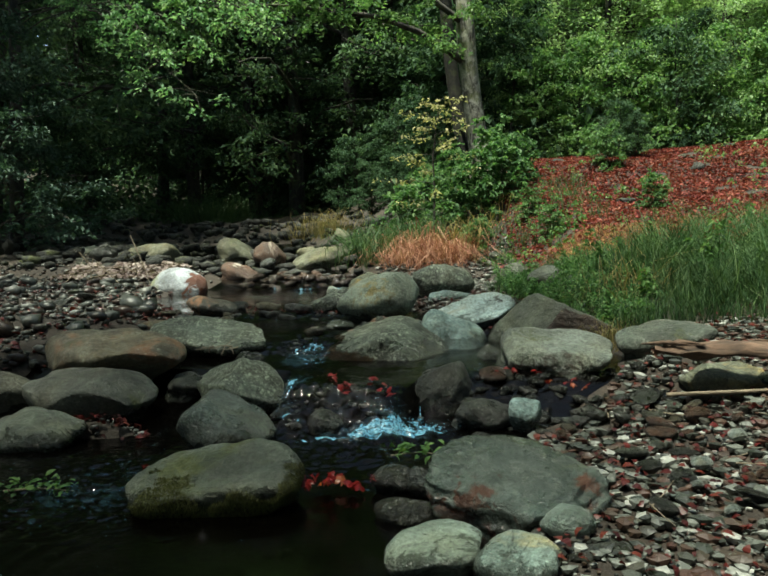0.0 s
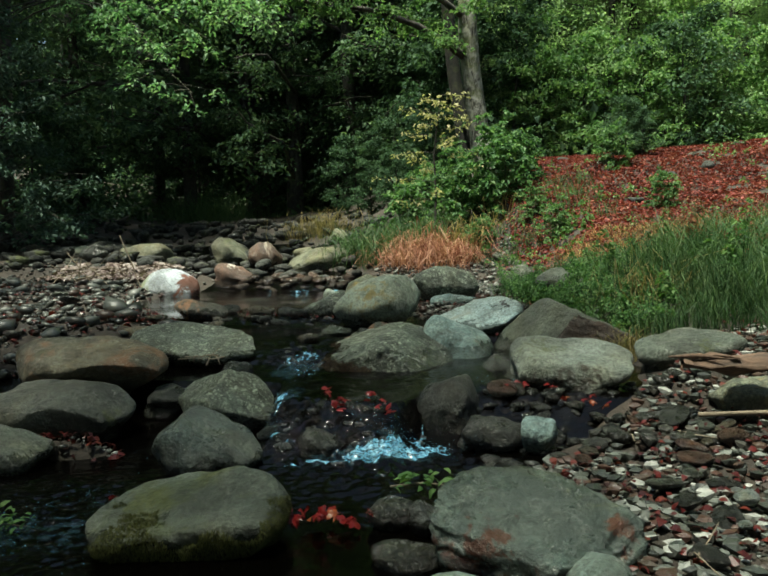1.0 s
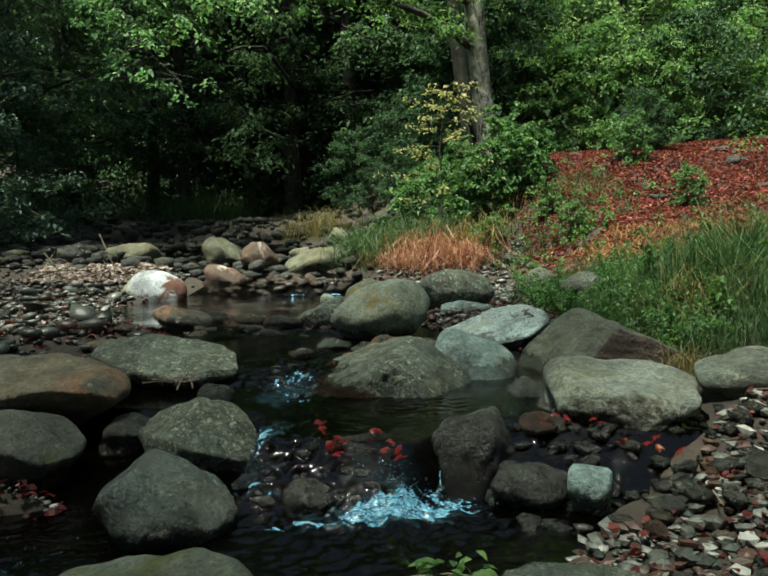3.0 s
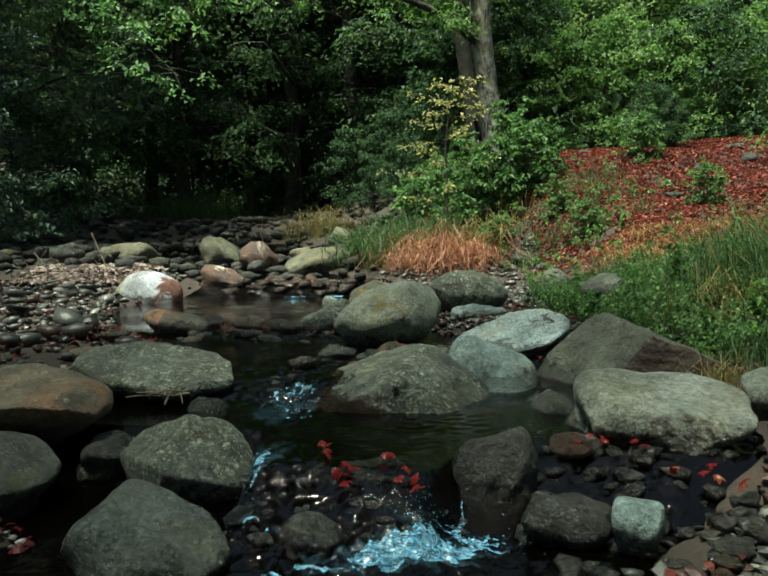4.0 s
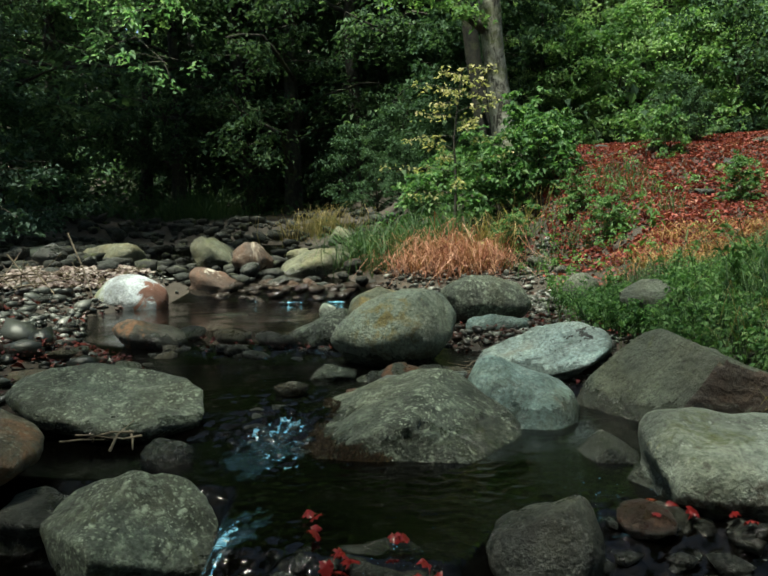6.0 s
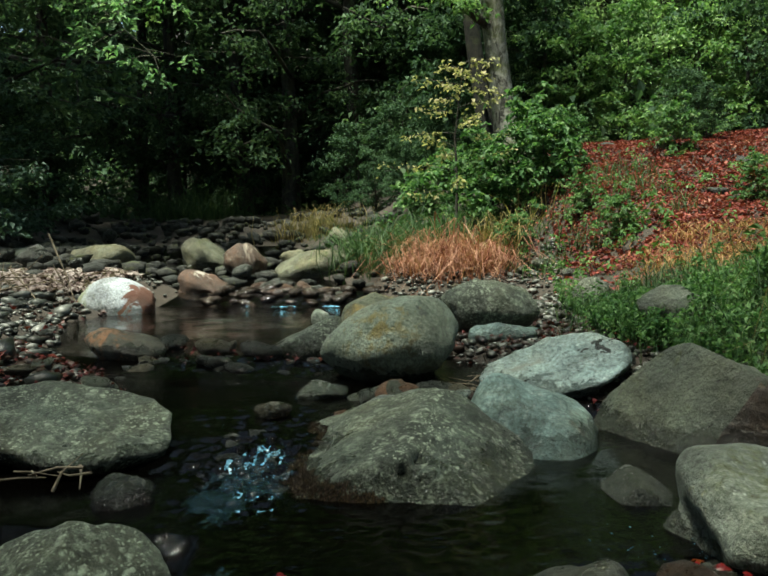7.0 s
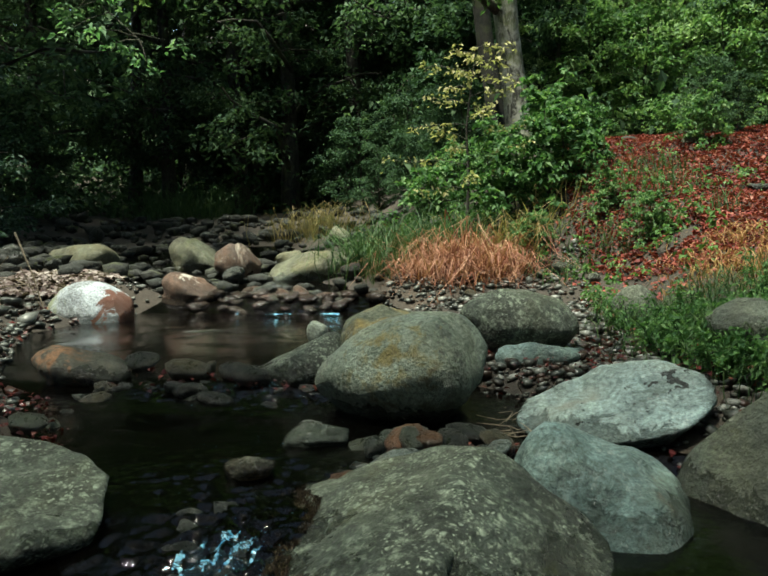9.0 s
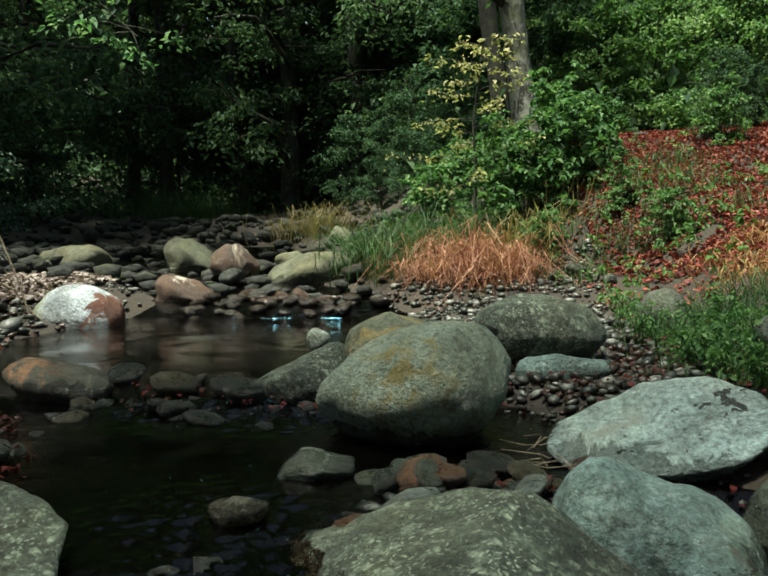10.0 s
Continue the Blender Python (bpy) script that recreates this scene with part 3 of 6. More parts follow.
def rough_ground(X, Y):
    return ground_z(X, Y) + wobble(X, Y, 3.1, 0.025) + wobble(X + 3, Y, 8.3, 0.012)


xs = np.concatenate([np.linspace(-150, -12, 24), np.linspace(-11.5, 8, 230), np.linspace(8.5, 150, 26)])
ys = np.concatenate([np.linspace(-60, -1, 14), np.linspace(-0.6, 18, 240), np.linspace(18.5, 40, 30), np.linspace(44, 220, 20)])
v, f = grid_sheet(xs, ys, rough_ground)
tagged(new("ground", mesh_from("ground", v, f, EARTH, True)), "dark damp woodland soil sloping down to the creek", "ground", kind="structure")


wave = np.random.default_rng(41)
WAVES = [(k * math.cos(a), k * math.sin(a), p, k ** -0.8) for k, a, p in zip(2 * math.pi / wave.uniform(0.02, 0.16, 26), wave.uniform(0, 6.28, 26), wave.uniform(0, 6.28, 26))]
WAVE_SUM = math.sqrt(sum(w * w for *_, w in WAVES) / 2)


def chop(X, Y):
    """Choppy water, about -1 to 1, with sharp crests."""
    n = sum(w * np.sin(a * X + b * Y + p + 0.9 * np.sin(0.23 * (b * X - a * Y))) for a, b, p, w in WAVES) / WAVE_SUM
    return 1 - 1.5 * np.abs(n) ** 0.8


def blob(X, Y, x, y, sx, sy):
    return np.exp(-((X - x) / sx) ** 2 - ((Y - y) / sy) ** 2)


def haste(X, Y):
    """How fast and broken the water runs, 0 to 1."""
    h = blob(X, Y, -0.32, 3.76, 0.48, 0.22) + 1.0 * blob(X, Y, -1.0, 5.0, 0.26, 0.30) + 0.75 * blob(X, Y, -1.6, 6.62, 0.6, 0.20) + 0.55 * blob(X, Y, -1.1, 5.5, 0.42, 0.3)
    h = h + 0.4 * blob(X, Y, -1.42, 2.75, 0.5, 0.6) + 0.25 * blob(X, Y, -1.3, 3.2, 0.7, 0.25) + 0.7 * blob(X, Y, 0.24, 4.38, 0.2, 0.14) + 0.6 * blob(X, Y, -2.4, 10.2, 1.2, 0.16) + 0.25 * blob(X, Y, -0.5, 4.5, 0.5, 0.25)
    h = h + 0.7 * blob(X, Y, -0.75, 3.95, 0.14, 0.25) + 0.35 * blob(X, Y, -0.3, 3.3, 0.5, 0.3) + 0.4 * blob(X, Y, -1.2, 6.6, 0.25, 0.15) + 0.5 * blob(X, Y, 0.55, 4.15, 0.3, 0.3)
    return np.clip(h, 0, 1.5)


def water_sheet(X, Y):
    return level(X, Y) + 0.0012 * np.sin(7 * X + 3 * Y) + 0.013 * haste(X, Y) * chop(X, Y)


xs = np.concatenate([np.linspace(-6, -2.5, 70), np.linspace(-2.487, 0.65, 250), np.linspace(0.68, 2.2, 30)])
ys = np.concatenate([np.linspace(-24, -1.7, 30), np.linspace(-1.5, 2.3, 30), np.linspace(2.31, 7.0, 470), np.linspace(7.03, 10.0, 40), np.linspace(10.03, 10.6, 30), np.linspace(10.7, 14, 24)])
v, f = grid_sheet(xs, ys, water_sheet)
tagged(new("water", mesh_from("water", v, f, WATER, True)), "dark shallow creek water with small falls and ripples", "water", kind="structure")


# ---------------------------------------------------------------- stones
def rock_mesh(name, dims, mat, seed, power=2.4, lump=0.10, cuts=(), level=4, skew=(0, 0), pits=0.014, taper=0.0, facets=8, dents=(), under=0.25, hard=0.82, line=-0.3, strata=0.0):
    """A rounded stone: superellipsoid, planed by cuts (direction, offset in half sizes), uneven and pitted.
    line: the height, in half sizes, at which it stands in water or soil; under: how far it is hollowed there."""
    bm = bmesh.new()
    bmesh.ops.create_icosphere(bm, subdivisions=level, radius=1.0)
    half = Vector(dims) * 0.5
    off = Vector((seed * 3.71, seed * 1.93, seed * 5.17))
    planes = [(Vector(n).normalized(), d) for n, d in cuts]
    hollows = [(Vector(n).normalized(), a, w) for n, a, w in dents]
    q = np.random.default_rng(int(seed) + 500)
    for k in range(facets):
        d = Vector(q.normal(0, 1, 3))
        planes.append((d.normalized(), q.uniform(0.74, 0.94)))
    big = min(half)
    start = line + 0.62 * (1 - line)
    for vert in bm.verts:
        d = vert.co.normalized()
        r = (abs(d.x) ** power + abs(d.y) ** power + abs(d.z) ** power) ** (-1 / power)
        p = d * r
        p *= 1 + lump * noise.noise(p * 1.1 + off) * 1.6 + lump * 0.6 * noise.noise(p * 2.6 + off)
        for n, o in planes:
            over = p.dot(n) - o
            if over > 0:
                p -= n * over * hard
        for n, a, w in hollows:
            p *= 1 + a * math.exp(-(d.angle(n) / w) ** 2)
        if taper:
            k = 1 + taper * p.x
            p.y *= k
            p.z *= k
        if p.z < start:
            t = min(1, (start - p.z) / (start - line))
            k = 1 - under * t ** 1.6 * (1 + 0.5 * noise.noise(p * 1.7 + off))
            p.x *= k
            p.y *= k
        p.x += skew[0] * p.z
        p.y += skew[1] * p.z
        q = Vector((p.x * half.x, p.y * half.y, p.z * half.z))
        ridge = 1 - abs(noise.noise(q * 4.2 + off * 2)) * 2
        q += d * (ridge - 0.45) * pits * 1.0 * min(1, big * 5)
        if strata:
            w = q.z * 34 + q.y * 9 + 2.2 * noise.noise(q * 5 + off)
            q += d * strata * (abs((w % 1) - 0.5) - 0.25) * (0.5 + noise.noise(q * 3 + off))
        fine = noise.fractal(q * 9 + off, 1.0, 2.0, 4 if level > 3 else 2)
        q += d * (fine * pits * 1.0 + min(0, noise.noise(q * 22 + off) + 0.25) * pits * 0.9) * min(1, big * 6)
        vert.co = q
    me = bpy.data.meshes.new(name)
    bm.to_mesh(me)
    bm.free()
    me.polygons.foreach_set("use_smooth", np.full(len(me.polygons), True))
    me.materials.append(mat)
    return me


def rock(name, x, y, top, dims, mat, label, seed, turn=0, tilt=(0, 0), group="boulders in the creek", **kw):
    foot = max(float(level(np.array(x), np.array(y))), gz(x, y))
    kw["line"] = min(0.6, max(-0.95, 1 - (top - foot) / (dims[2] * 0.5)))
    me = rock_mesh(name, dims, mat, seed, **kw)
    ob = new(name, me)
    ob.matrix_world = pose(0, 0, 0, tilt[0], tilt[1], turn)
    hi = max((ob.matrix_world @ vv.co).z for vv in me.vertices)
    ob.matrix_world = pose(x, y, top - hi, tilt[0], tilt[1], turn)
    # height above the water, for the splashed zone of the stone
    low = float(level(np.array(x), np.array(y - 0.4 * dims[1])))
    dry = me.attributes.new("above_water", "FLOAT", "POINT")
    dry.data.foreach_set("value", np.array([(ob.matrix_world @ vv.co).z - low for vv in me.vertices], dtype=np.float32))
    return tagged(ob, label, "rock", group)


rock("boulder", 0.43, 2.70, 0.015, (0.64, 0.48, 0.36), ST_SLAB, "large flat grey-green slab with rusty patches at the water's edge", 1, power=3.2, lump=0.05, level=5, turn=-4, tilt=(20, 3), facets=2, pits=0.011, strata=0.03, under=0.12, hard=0.92, cuts=[((0.02, -0.05, 1), 0.52), ((0.75, -0.3, 0.6), 0.86), ((-0.35, -1, 0.3), 0.8), ((0.5, -1, 0), 0.85)])
mossy_boulder = rock("boulder", -0.78, 2.80, -0.05, (0.76, 0.48, 0.40), ST_MOSSY, "mossy grey stone standing in dark still water", 17, power=2.6, lump=0.07, level=5, turn=8, tilt=(8, -3), facets=1, pits=0.014, under=0.2, hard=0.9, cuts=[((-0.1, -0.12, 1), 0.56), ((0.1, -1, 0.15), 0.8)], dents=[((0.25, 0.55, 0.9), 0.12, 0.3), ((-0.25, -0.1, 1), -0.06, 0.3)])
rock("boulder", 0.17, 2.30, -0.15, (0.36, 0.27, 0.26), ST_NEAR, "pale grey-green rounded stone beside the slab", 3, level=4, tilt=(0, -8), turn=12, cuts=[((0.2, -0.2, 1), 0.7)], facets=1, pits=0.008)
rock("boulder", 0.43, 2.26, -0.14, (0.27, 0.25, 0.26), ST_NEAR, "grey-green stone with white wet glints", 4, level=4, power=2.6, facets=1, pits=0.008)
rock("boulder", 0.60, 2.50, -0.12, (0.21, 0.2, 0.2), ST_NEAR, "small rounded grey stone against the slab", 5, level=4, facets=1, pits=0.008)
rock("boulder", 0.68, 2.34, -0.19, (0.30, 0.2, 0.16), ST_DARK, "low dark stone at the gravel's edge", 6, level=4, power=3)
rock("boulder", 0.01, 2.70, -0.19, (0.28, 0.2, 0.16), ST_DARK, "low dark wet stone with pale veins", 7, level=4, power=2.8)
rock("boulder", -0.08, 3.03, -0.16, (0.2, 0.16, 0.16), ST_DARK, "small dark wet stone under floating leaves", 8, level=3)
rock("boulder", 0.04, 2.98, -0.15, (0.14, 0.14, 0.16), ST_DARK, "small dark rounded stone beside the slab", 9, level=3)
rock("boulder", -1.06, 3.58, 0.025, (0.54, 0.46, 0.42), ST_DOME, "smooth domed blue-grey stone in the pool", 10, level=5, power=2.1, lump=0.07, skew=(-0.08, 0), turn=-5, tilt=(0, 6), facets=1, under=0.25, pits=0.012, cuts=[((0.5, -0.15, 0.85), 0.66), ((-0.75, -0.2, 0.6), 0.80)])
rock("boulder", -2.17, 3.55, -0.08, (0.64, 0.5, 0.34), ST_GREY, "low rounded grey stone with pale scratches", 11, level=4, turn=8)
rock("boulder", -2.09, 3.98, 0.055, (0.84, 0.5, 0.46), ST_DIM, "dark rounded boulder behind red litter", 12, level=5, power=2.9, pits=0.012, under=0.2, facets=4, cuts=[((-0.1, -0.2, 1), 0.72), ((0.7, -0.2, 0.7), 0.8)])
rock("boulder", -2.75, 4.05, 0.05, (0.6, 0.5, 0.42), ST_DIM, "dark low boulder at the side of the creek", 13, level=4)
rock("boulder", -2.18, 4.45, 0.245, (1.10, 0.60, 0.46), ST_BROWN, "long brown boulder with a rusty top", 14, level=5, power=2.35, lump=0.07, tilt=(4, 3), facets=1, pits=0.012, under=0.42, hard=0.9, cuts=[((-0.05, -0.25, 1), 0.74), ((-0.6, -0.6, 0.6), 0.86), ((0.45, -0.85, -0.3), 0.74)], dents=[((0.5, -0.8, -0.4), -0.22, 0.35), ((-0.2, -0.3, 0.95), 0.07, 0.2)])
rock("boulder", -1.21, 4.20, 0.09, (0.54, 0.46, 0.52), ST_LICHEN, "blocky dark stone flecked with lichen", 15, level=5, power=3.2, lump=0.07, turn=12, tilt=(10, 6), facets=2, pits=0.014, under=0.25, hard=0.93, cuts=[((0.40, -0.28, 0.9), 0.62), ((0.5, -1, 0.2), 0.72), ((-0.75, -0.6, 0.35), 0.78), ((-0.45, -0.1, 0.9), 0.78)])
rock("boulder", -1.78, 5.15, 0.25, (1.12, 0.66, 0.50), ST_LICHEN, "broad rounded boulder speckled with pale lichen", 16, level=5, power=2.4, lump=0.07, tilt=(9, 8), turn=-8, facets=1, pits=0.012, under=0.4, hard=0.9, cuts=[((0.12, -0.12, 1), 0.70), ((-0.5, -0.5, -0.7), 0.42), ((0.8, -0.4, 0.3), 0.84)], dents=[((-0.3, 0, 1), -0.08, 0.25), ((-0.8, 0, 0.5), 0.08, 0.3)])
rock("boulder", 0.01, 4.22, 0.09, (0.36, 0.34, 0.46), ST_DARK, "dark upright rounded stone at the small fall", 17, level=5, power=2.2, skew=(0.06, 0), facets=1, lump=0.05, under=0.1)
rock("boulder", 0.47, 3.92, -0.05, (0.18, 0.17, 0.2), ST_TEAL, "small blocky blue-grey stone", 18, level=4, power=3.2, lump=0.13)
lichen_boulder = rock("boulder", -0.66, 5.12, 0.238, (1.34, 0.90, 0.80), ST_LICHEN, "large boulder covered with pale lichen spots", 19, level=5, power=3.4, lump=0.03, turn=-4, tilt=(5, 0), facets=0, pits=0.011, hard=0.9, under=0.08, cuts=[((-0.52, -0.12, 0.85), 0.44), ((0.62, -0.1, 0.75), 0.78), ((0.1, -0.95, 0.45), 0.80)], dents=[((0.45, -0.4, 0.8), -0.10, 0.10), ((0.3, -0.6, 0.72), -0.07, 0.09), ((0.6, -0.2, 0.75), -0.07, 0.08), ((0.15, -0.35, 0.9), -0.05, 0.07)])
rock("boulder", -0.06, 5.64, 0.265, (0.58, 0.70, 0.62), ST_TEAL, "rounded pale blue-green stone at the pool", 20, level=5, power=2.2, lump=0.04, tilt=(16, 12), facets=0, pits=0.012, under=0.30, hard=0.9, cuts=[((0.25, -0.8, -0.45), 0.50)], dents=[((-0.25, -0.45, 0.85), -0.22, 0.26), ((-0.6, 0.1, 0.8), 0.36, 0.42), ((0.4, -0.75, 0.25), 0.14, 0.45), ((-0.75, -0.6, 0.1), -0.12, 0.35)])
rock("boulder", 0.06, 6.26, 0.335, (0.82, 0.56, 0.46), ST_WHITE, "whitish boulder with black lichen blotches", 21, level=5, power=2.3, lump=0.05, turn=6, tilt=(12, -9), taper=0.14, facets=0, pits=0.012, under=0.35, hard=0.9, cuts=[((-0.12, -0.3, 1), 0.66), ((0.7, -0.5, -0.2), 0.8)])
rock("boulder", 0.56, 4.56, 0.225, (0.94, 0.58, 0.62), ST_LOAF, "big pale boulder with a white flat top", 22, level=5, power=3.0, lump=0.04, turn=-6, tilt=(9, 3), facets=0, pits=0.014, hard=0.88, under=0.34, cuts=[((0.05, -0.12, 1), 0.66), ((-0.86, -0.15, 0.42), 0.60), ((0.1, -0.8, 0.6), 0.80), ((-0.35, -0.8, -0.45), 0.62)], dents=[((-0.35, -0.8, -0.3), -0.16, 0.35)])
angular = rock("boulder", 0.70, 5.50, 0.365, (1.20, 0.76, 1.0), ST_ANGLE, "angular grey-brown boulder with a slanted face", 23, level=5, turn=-8, power=3.6, lump=0.03, facets=0, under=0.0, hard=0.97, pits=0.014, strata=0.02, cuts=[((-0.66, -0.42, 0.62), 0.40), ((0.46, 0.05, 0.88), 0.66), ((0.26, -0.93, 0.25), 0.36), ((0.9, -0.2, 0.4), 0.86), ((0.1, -0.75, -0.5), 0.45)], dents=[((0.3, -0.75, 0.45), -0.07, 0.08), ((0.5, -0.8, 0.2), -0.06, 0.15)])
angular.data.materials.append(ST_BROKEN)
broken = Vector((0.22, -0.93, 0.2)).normalized()
for face in angular.data.polygons:
    if face.normal.dot(broken) > 0.74 + 0.10 * noise.noise(face.center * 6):
        face.material_index = 1
rock("boulder", 0.25, 4.95, 0.075, (0.29, 0.24, 0.36), ST_DIM, "small pointed dark stone in the pool", 26, level=4, power=2.2, lump=0.0, facets=0, under=0.0, hard=0.9, pits=0.003, cuts=[((-0.6, -0.2, 0.75), 0.48), ((0.42, -0.1, 0.9), 0.52), ((0.1, -0.9, 0.4), 0.6)])
rock("boulder", 1.36, 4.92, 0.24, (0.82, 0.58, 0.56), ST_GREY, "smooth olive-grey boulder below the grass", 25, level=5, power=2.4, lump=0.05, turn=6, tilt=(0, -7), facets=1, cuts=[((0, -0.2, 1), 0.85)])
rock("boulder", 1.52, 4.2, 0.10, (0.56, 0.42, 0.32), ST_OLIVE, "low yellow-grey stone beside the log", 26, level=4, power=2.3)
rock("boulder", -0.78, 6.45, 0.52, (0.80, 0.60, 0.60), ST_BELLY, "large smooth olive boulder with a yellow belly", 27, level=5, power=2.2, lump=0.04, taper=0.36, tilt=(6, -6), turn=-4, facets=0, pits=0.012, under=0.5, cuts=[((0.75, -0.4, 0.4), 0.92)])
rock("boulder", -0.93, 6.98, 0.50, (0.48, 0.42, 0.44), ST_OLIVE, "greenish boulder behind the yellow-bellied one", 28, level=4, power=2.2, facets=2)
rock("boulder", -1.36, 6.95, 0.36, (0.60, 0.46, 0.46), ST_LICHEN, "wedge-shaped speckled stone in the pool", 29, level=4, power=2.3, taper=0.32, lump=0.06, tilt=(4, -8), facets=3, cuts=[((-0.2, 0, 1), 0.7)])
rock("boulder", -0.30, 7.40, 0.55, (0.64, 0.48, 0.40), ST_LICHEN, "speckled oval boulder on the gravel bank", 30, level=5, power=2.4, lump=0.04, tilt=(0, 7), facets=0, under=0.5, pits=0.012)
rock("boulder", -0.22, 7.05, 0.32, (0.50, 0.36, 0.32), ST_TEAL, "pale blocky stone with a thin white vein", 31, level=4, power=3.0, lump=0.14)
rock("boulder", -1.03, 5.99, 0.145, (0.34, 0.26, 0.20), ST_GREY, "flat grey stone lying in shallow water", 32, level=4, power=2.8)
rock("boulder", -1.12, 5.57, 0.14, (0.18, 0.15, 0.12), ST_BROWN, "small brown stone rising from the ripples", 33, level=3)
rock("boulder", -2.48, 6.80, 0.30, (0.64, 0.46, 0.52), ST_SADDLE, "saddle-shaped brown stone in the pool", 34, level=4, power=2.2, lump=0.04, tilt=(0, 8), facets=0, under=0.4, pits=0.01, dents=[((0.0, 0, 1), -0.16, 0.35), ((-0.6, 0, 0.8), 0.12, 0.4)])
rock("boulder", -4.14, 9.58, 0.50, (0.82, 0.6, 0.72), ST_RUST, "round white stone stained rusty red at the waterline", 35, level=5, power=2.1, lump=0.03, facets=0, pits=0.008, under=0.05)
rock("boulder", -3.62, 10.55, 0.54, (0.72, 0.5, 0.5), ST_CAPPED, "red-brown stone with a pale upper edge", 36, level=4, power=2.3, tilt=(0, 14), facets=1, cuts=[((0.5, -0.2, 0.8), 0.6)])
rock("boulder", -7.3, 12.5, 0.84, (1.35, 0.85, 0.8), ST_GREY, "broad green-grey boulder on the far bar", 37, level=4)
rock("boulder", -5.8, 12.05, 0.85, (1.12, 0.75, 0.75), ST_YELLOW, "yellow-brown rounded boulder on the far bar", 38, level=4, taper=0.2)
rock("boulder", -4.3, 12.3, 0.92, (0.92, 0.65, 0.76), ST_YELLOW, "pointed yellow-grey boulder upstream", 39, level=4, tilt=(0, 12), cuts=[((0.5, -0.1, 0.8), 0.5)])
rock("boulder", -3.50, 11.6, 0.83, (0.56, 0.5, 0.66), ST_RED, "dark rock with a rusty flat top", 40, level=4, power=3)
rock("boulder", -2.62, 11.6, 0.74, (1.2, 0.65, 0.7), ST_YELLOW, "long pale yellow boulder at the grassy bank", 41, level=4, tilt=(0, -8), lump=0.06, facets=3)
rock("boulder", -2.95, 11.95, 0.74, (0.4, 0.4, 0.4), ST_YELLOW, "small yellow boulder leaning on a longer one", 42, level=4)
rock("boulder", -2.15, 11.9, 0.76, (0.6, 0.5, 0.5), ST_YELLOW, "yellowish boulder half hidden by grass", 43, level=4)
rock("boulder", -2.80, 13.6, 1.06, (0.45, 0.45, 0.6), ST_YELLOW, "rounded pale stone at the foot of the woods", 44, level=4)
rock("boulder", 0.40, 8.15, 0.53, (0.28, 0.25, 0.3), ST_GREY, "grey stone in the bank among weeds", 45, level=3)
rock("boulder", 0.74, 6.85, 0.54, (0.44, 0.3, 0.3), ST_GREY, "dark bank stone half sunk in grass", 46, level=4)
rock("boulder", -2.78, 10.75, 0.36, (0.62, 0.35, 0.4), ST_WETRED, "low reddish stones at the upper ledge", 47, level=4, lump=0.18)
rock("boulder", -1.57, 8.0, 0.31, (0.14, 0.12, 0.2), ST_PALE, "small pointed pale stone in the water", 48, level=3)
rock("boulder", -2.74, 8.85, 0.15, (0.44, 0.26, 0.08), ST_DARK, "flat dark stone just above the water", 49, level=3, under=0, facets=2)
rock("boulder", -0.58, 3.78, -0.10, (0.36, 0.3, 0.3), ST_DARK, "dark wet stone splashed by the small fall", 50, level=4)

rock("boulder", 0.27, 4.02, -0.07, (0.32, 0.26, 0.26), ST_WET, "dark wet broken stone below the fall", 51, level=4, power=2.8, lump=0.2, pits=0.025)
rock("boulder", 0.36, 4.42, 0.02, (0.32, 0.22, 0.2), ST_DARK, "dark stone with red leaves beside the fall", 52, level=4, lump=0.15)
rock("boulder", 0.75, 4.40, -0.04, (0.30, 0.22, 0.2), ST_DARK, "dark low stone under the pale boulder", 53, level=4)
rock("boulder", -0.45, 4.06, -0.005, (0.62, 0.26, 0.3), ST_DARK, "dark wet ledge under the falling water", 54, level=4, power=3.0, lump=0.12, pits=0.025)
rock("boulder", -1.62, 4.35, -0.02, (0.36, 0.3, 0.24), ST_DARK, "dark stone in the hollow between boulders", 55, level=4)
rock("boulder", -1.35, 4.75, 0.06, (0.28, 0.24, 0.24), ST_DARK, "dark stone wedged behind boulders", 56, level=4)
rock("boulder", -2.3, 5.35, 0.22, (0.4, 0.3, 0.3), ST_BROWN, "brownish stone beside the broad boulder", 57, level=4)
for k, (x, y, sz) in enumerate([(2.0, 11.3, 0.34), (2.45, 11.45, 0.36), (2.65, 12.6, 0.40), (3.3, 12.9, 0.42), (1.2, 14.4, 0.4), (2.1, 14.6, 0.4), (4.2, 14.6, 0.4)]):
    rock("boulder", x, y, gz(x, y) + sz * 0.2, (sz * 0.8, sz * 0.75, sz * 0.7), ST_BANK, "dark grey stone set in the leaf-covered bank", 60 + k, level=3, group="stones in the bank", lump=0.2, tilt=(20, 10), facets=10)

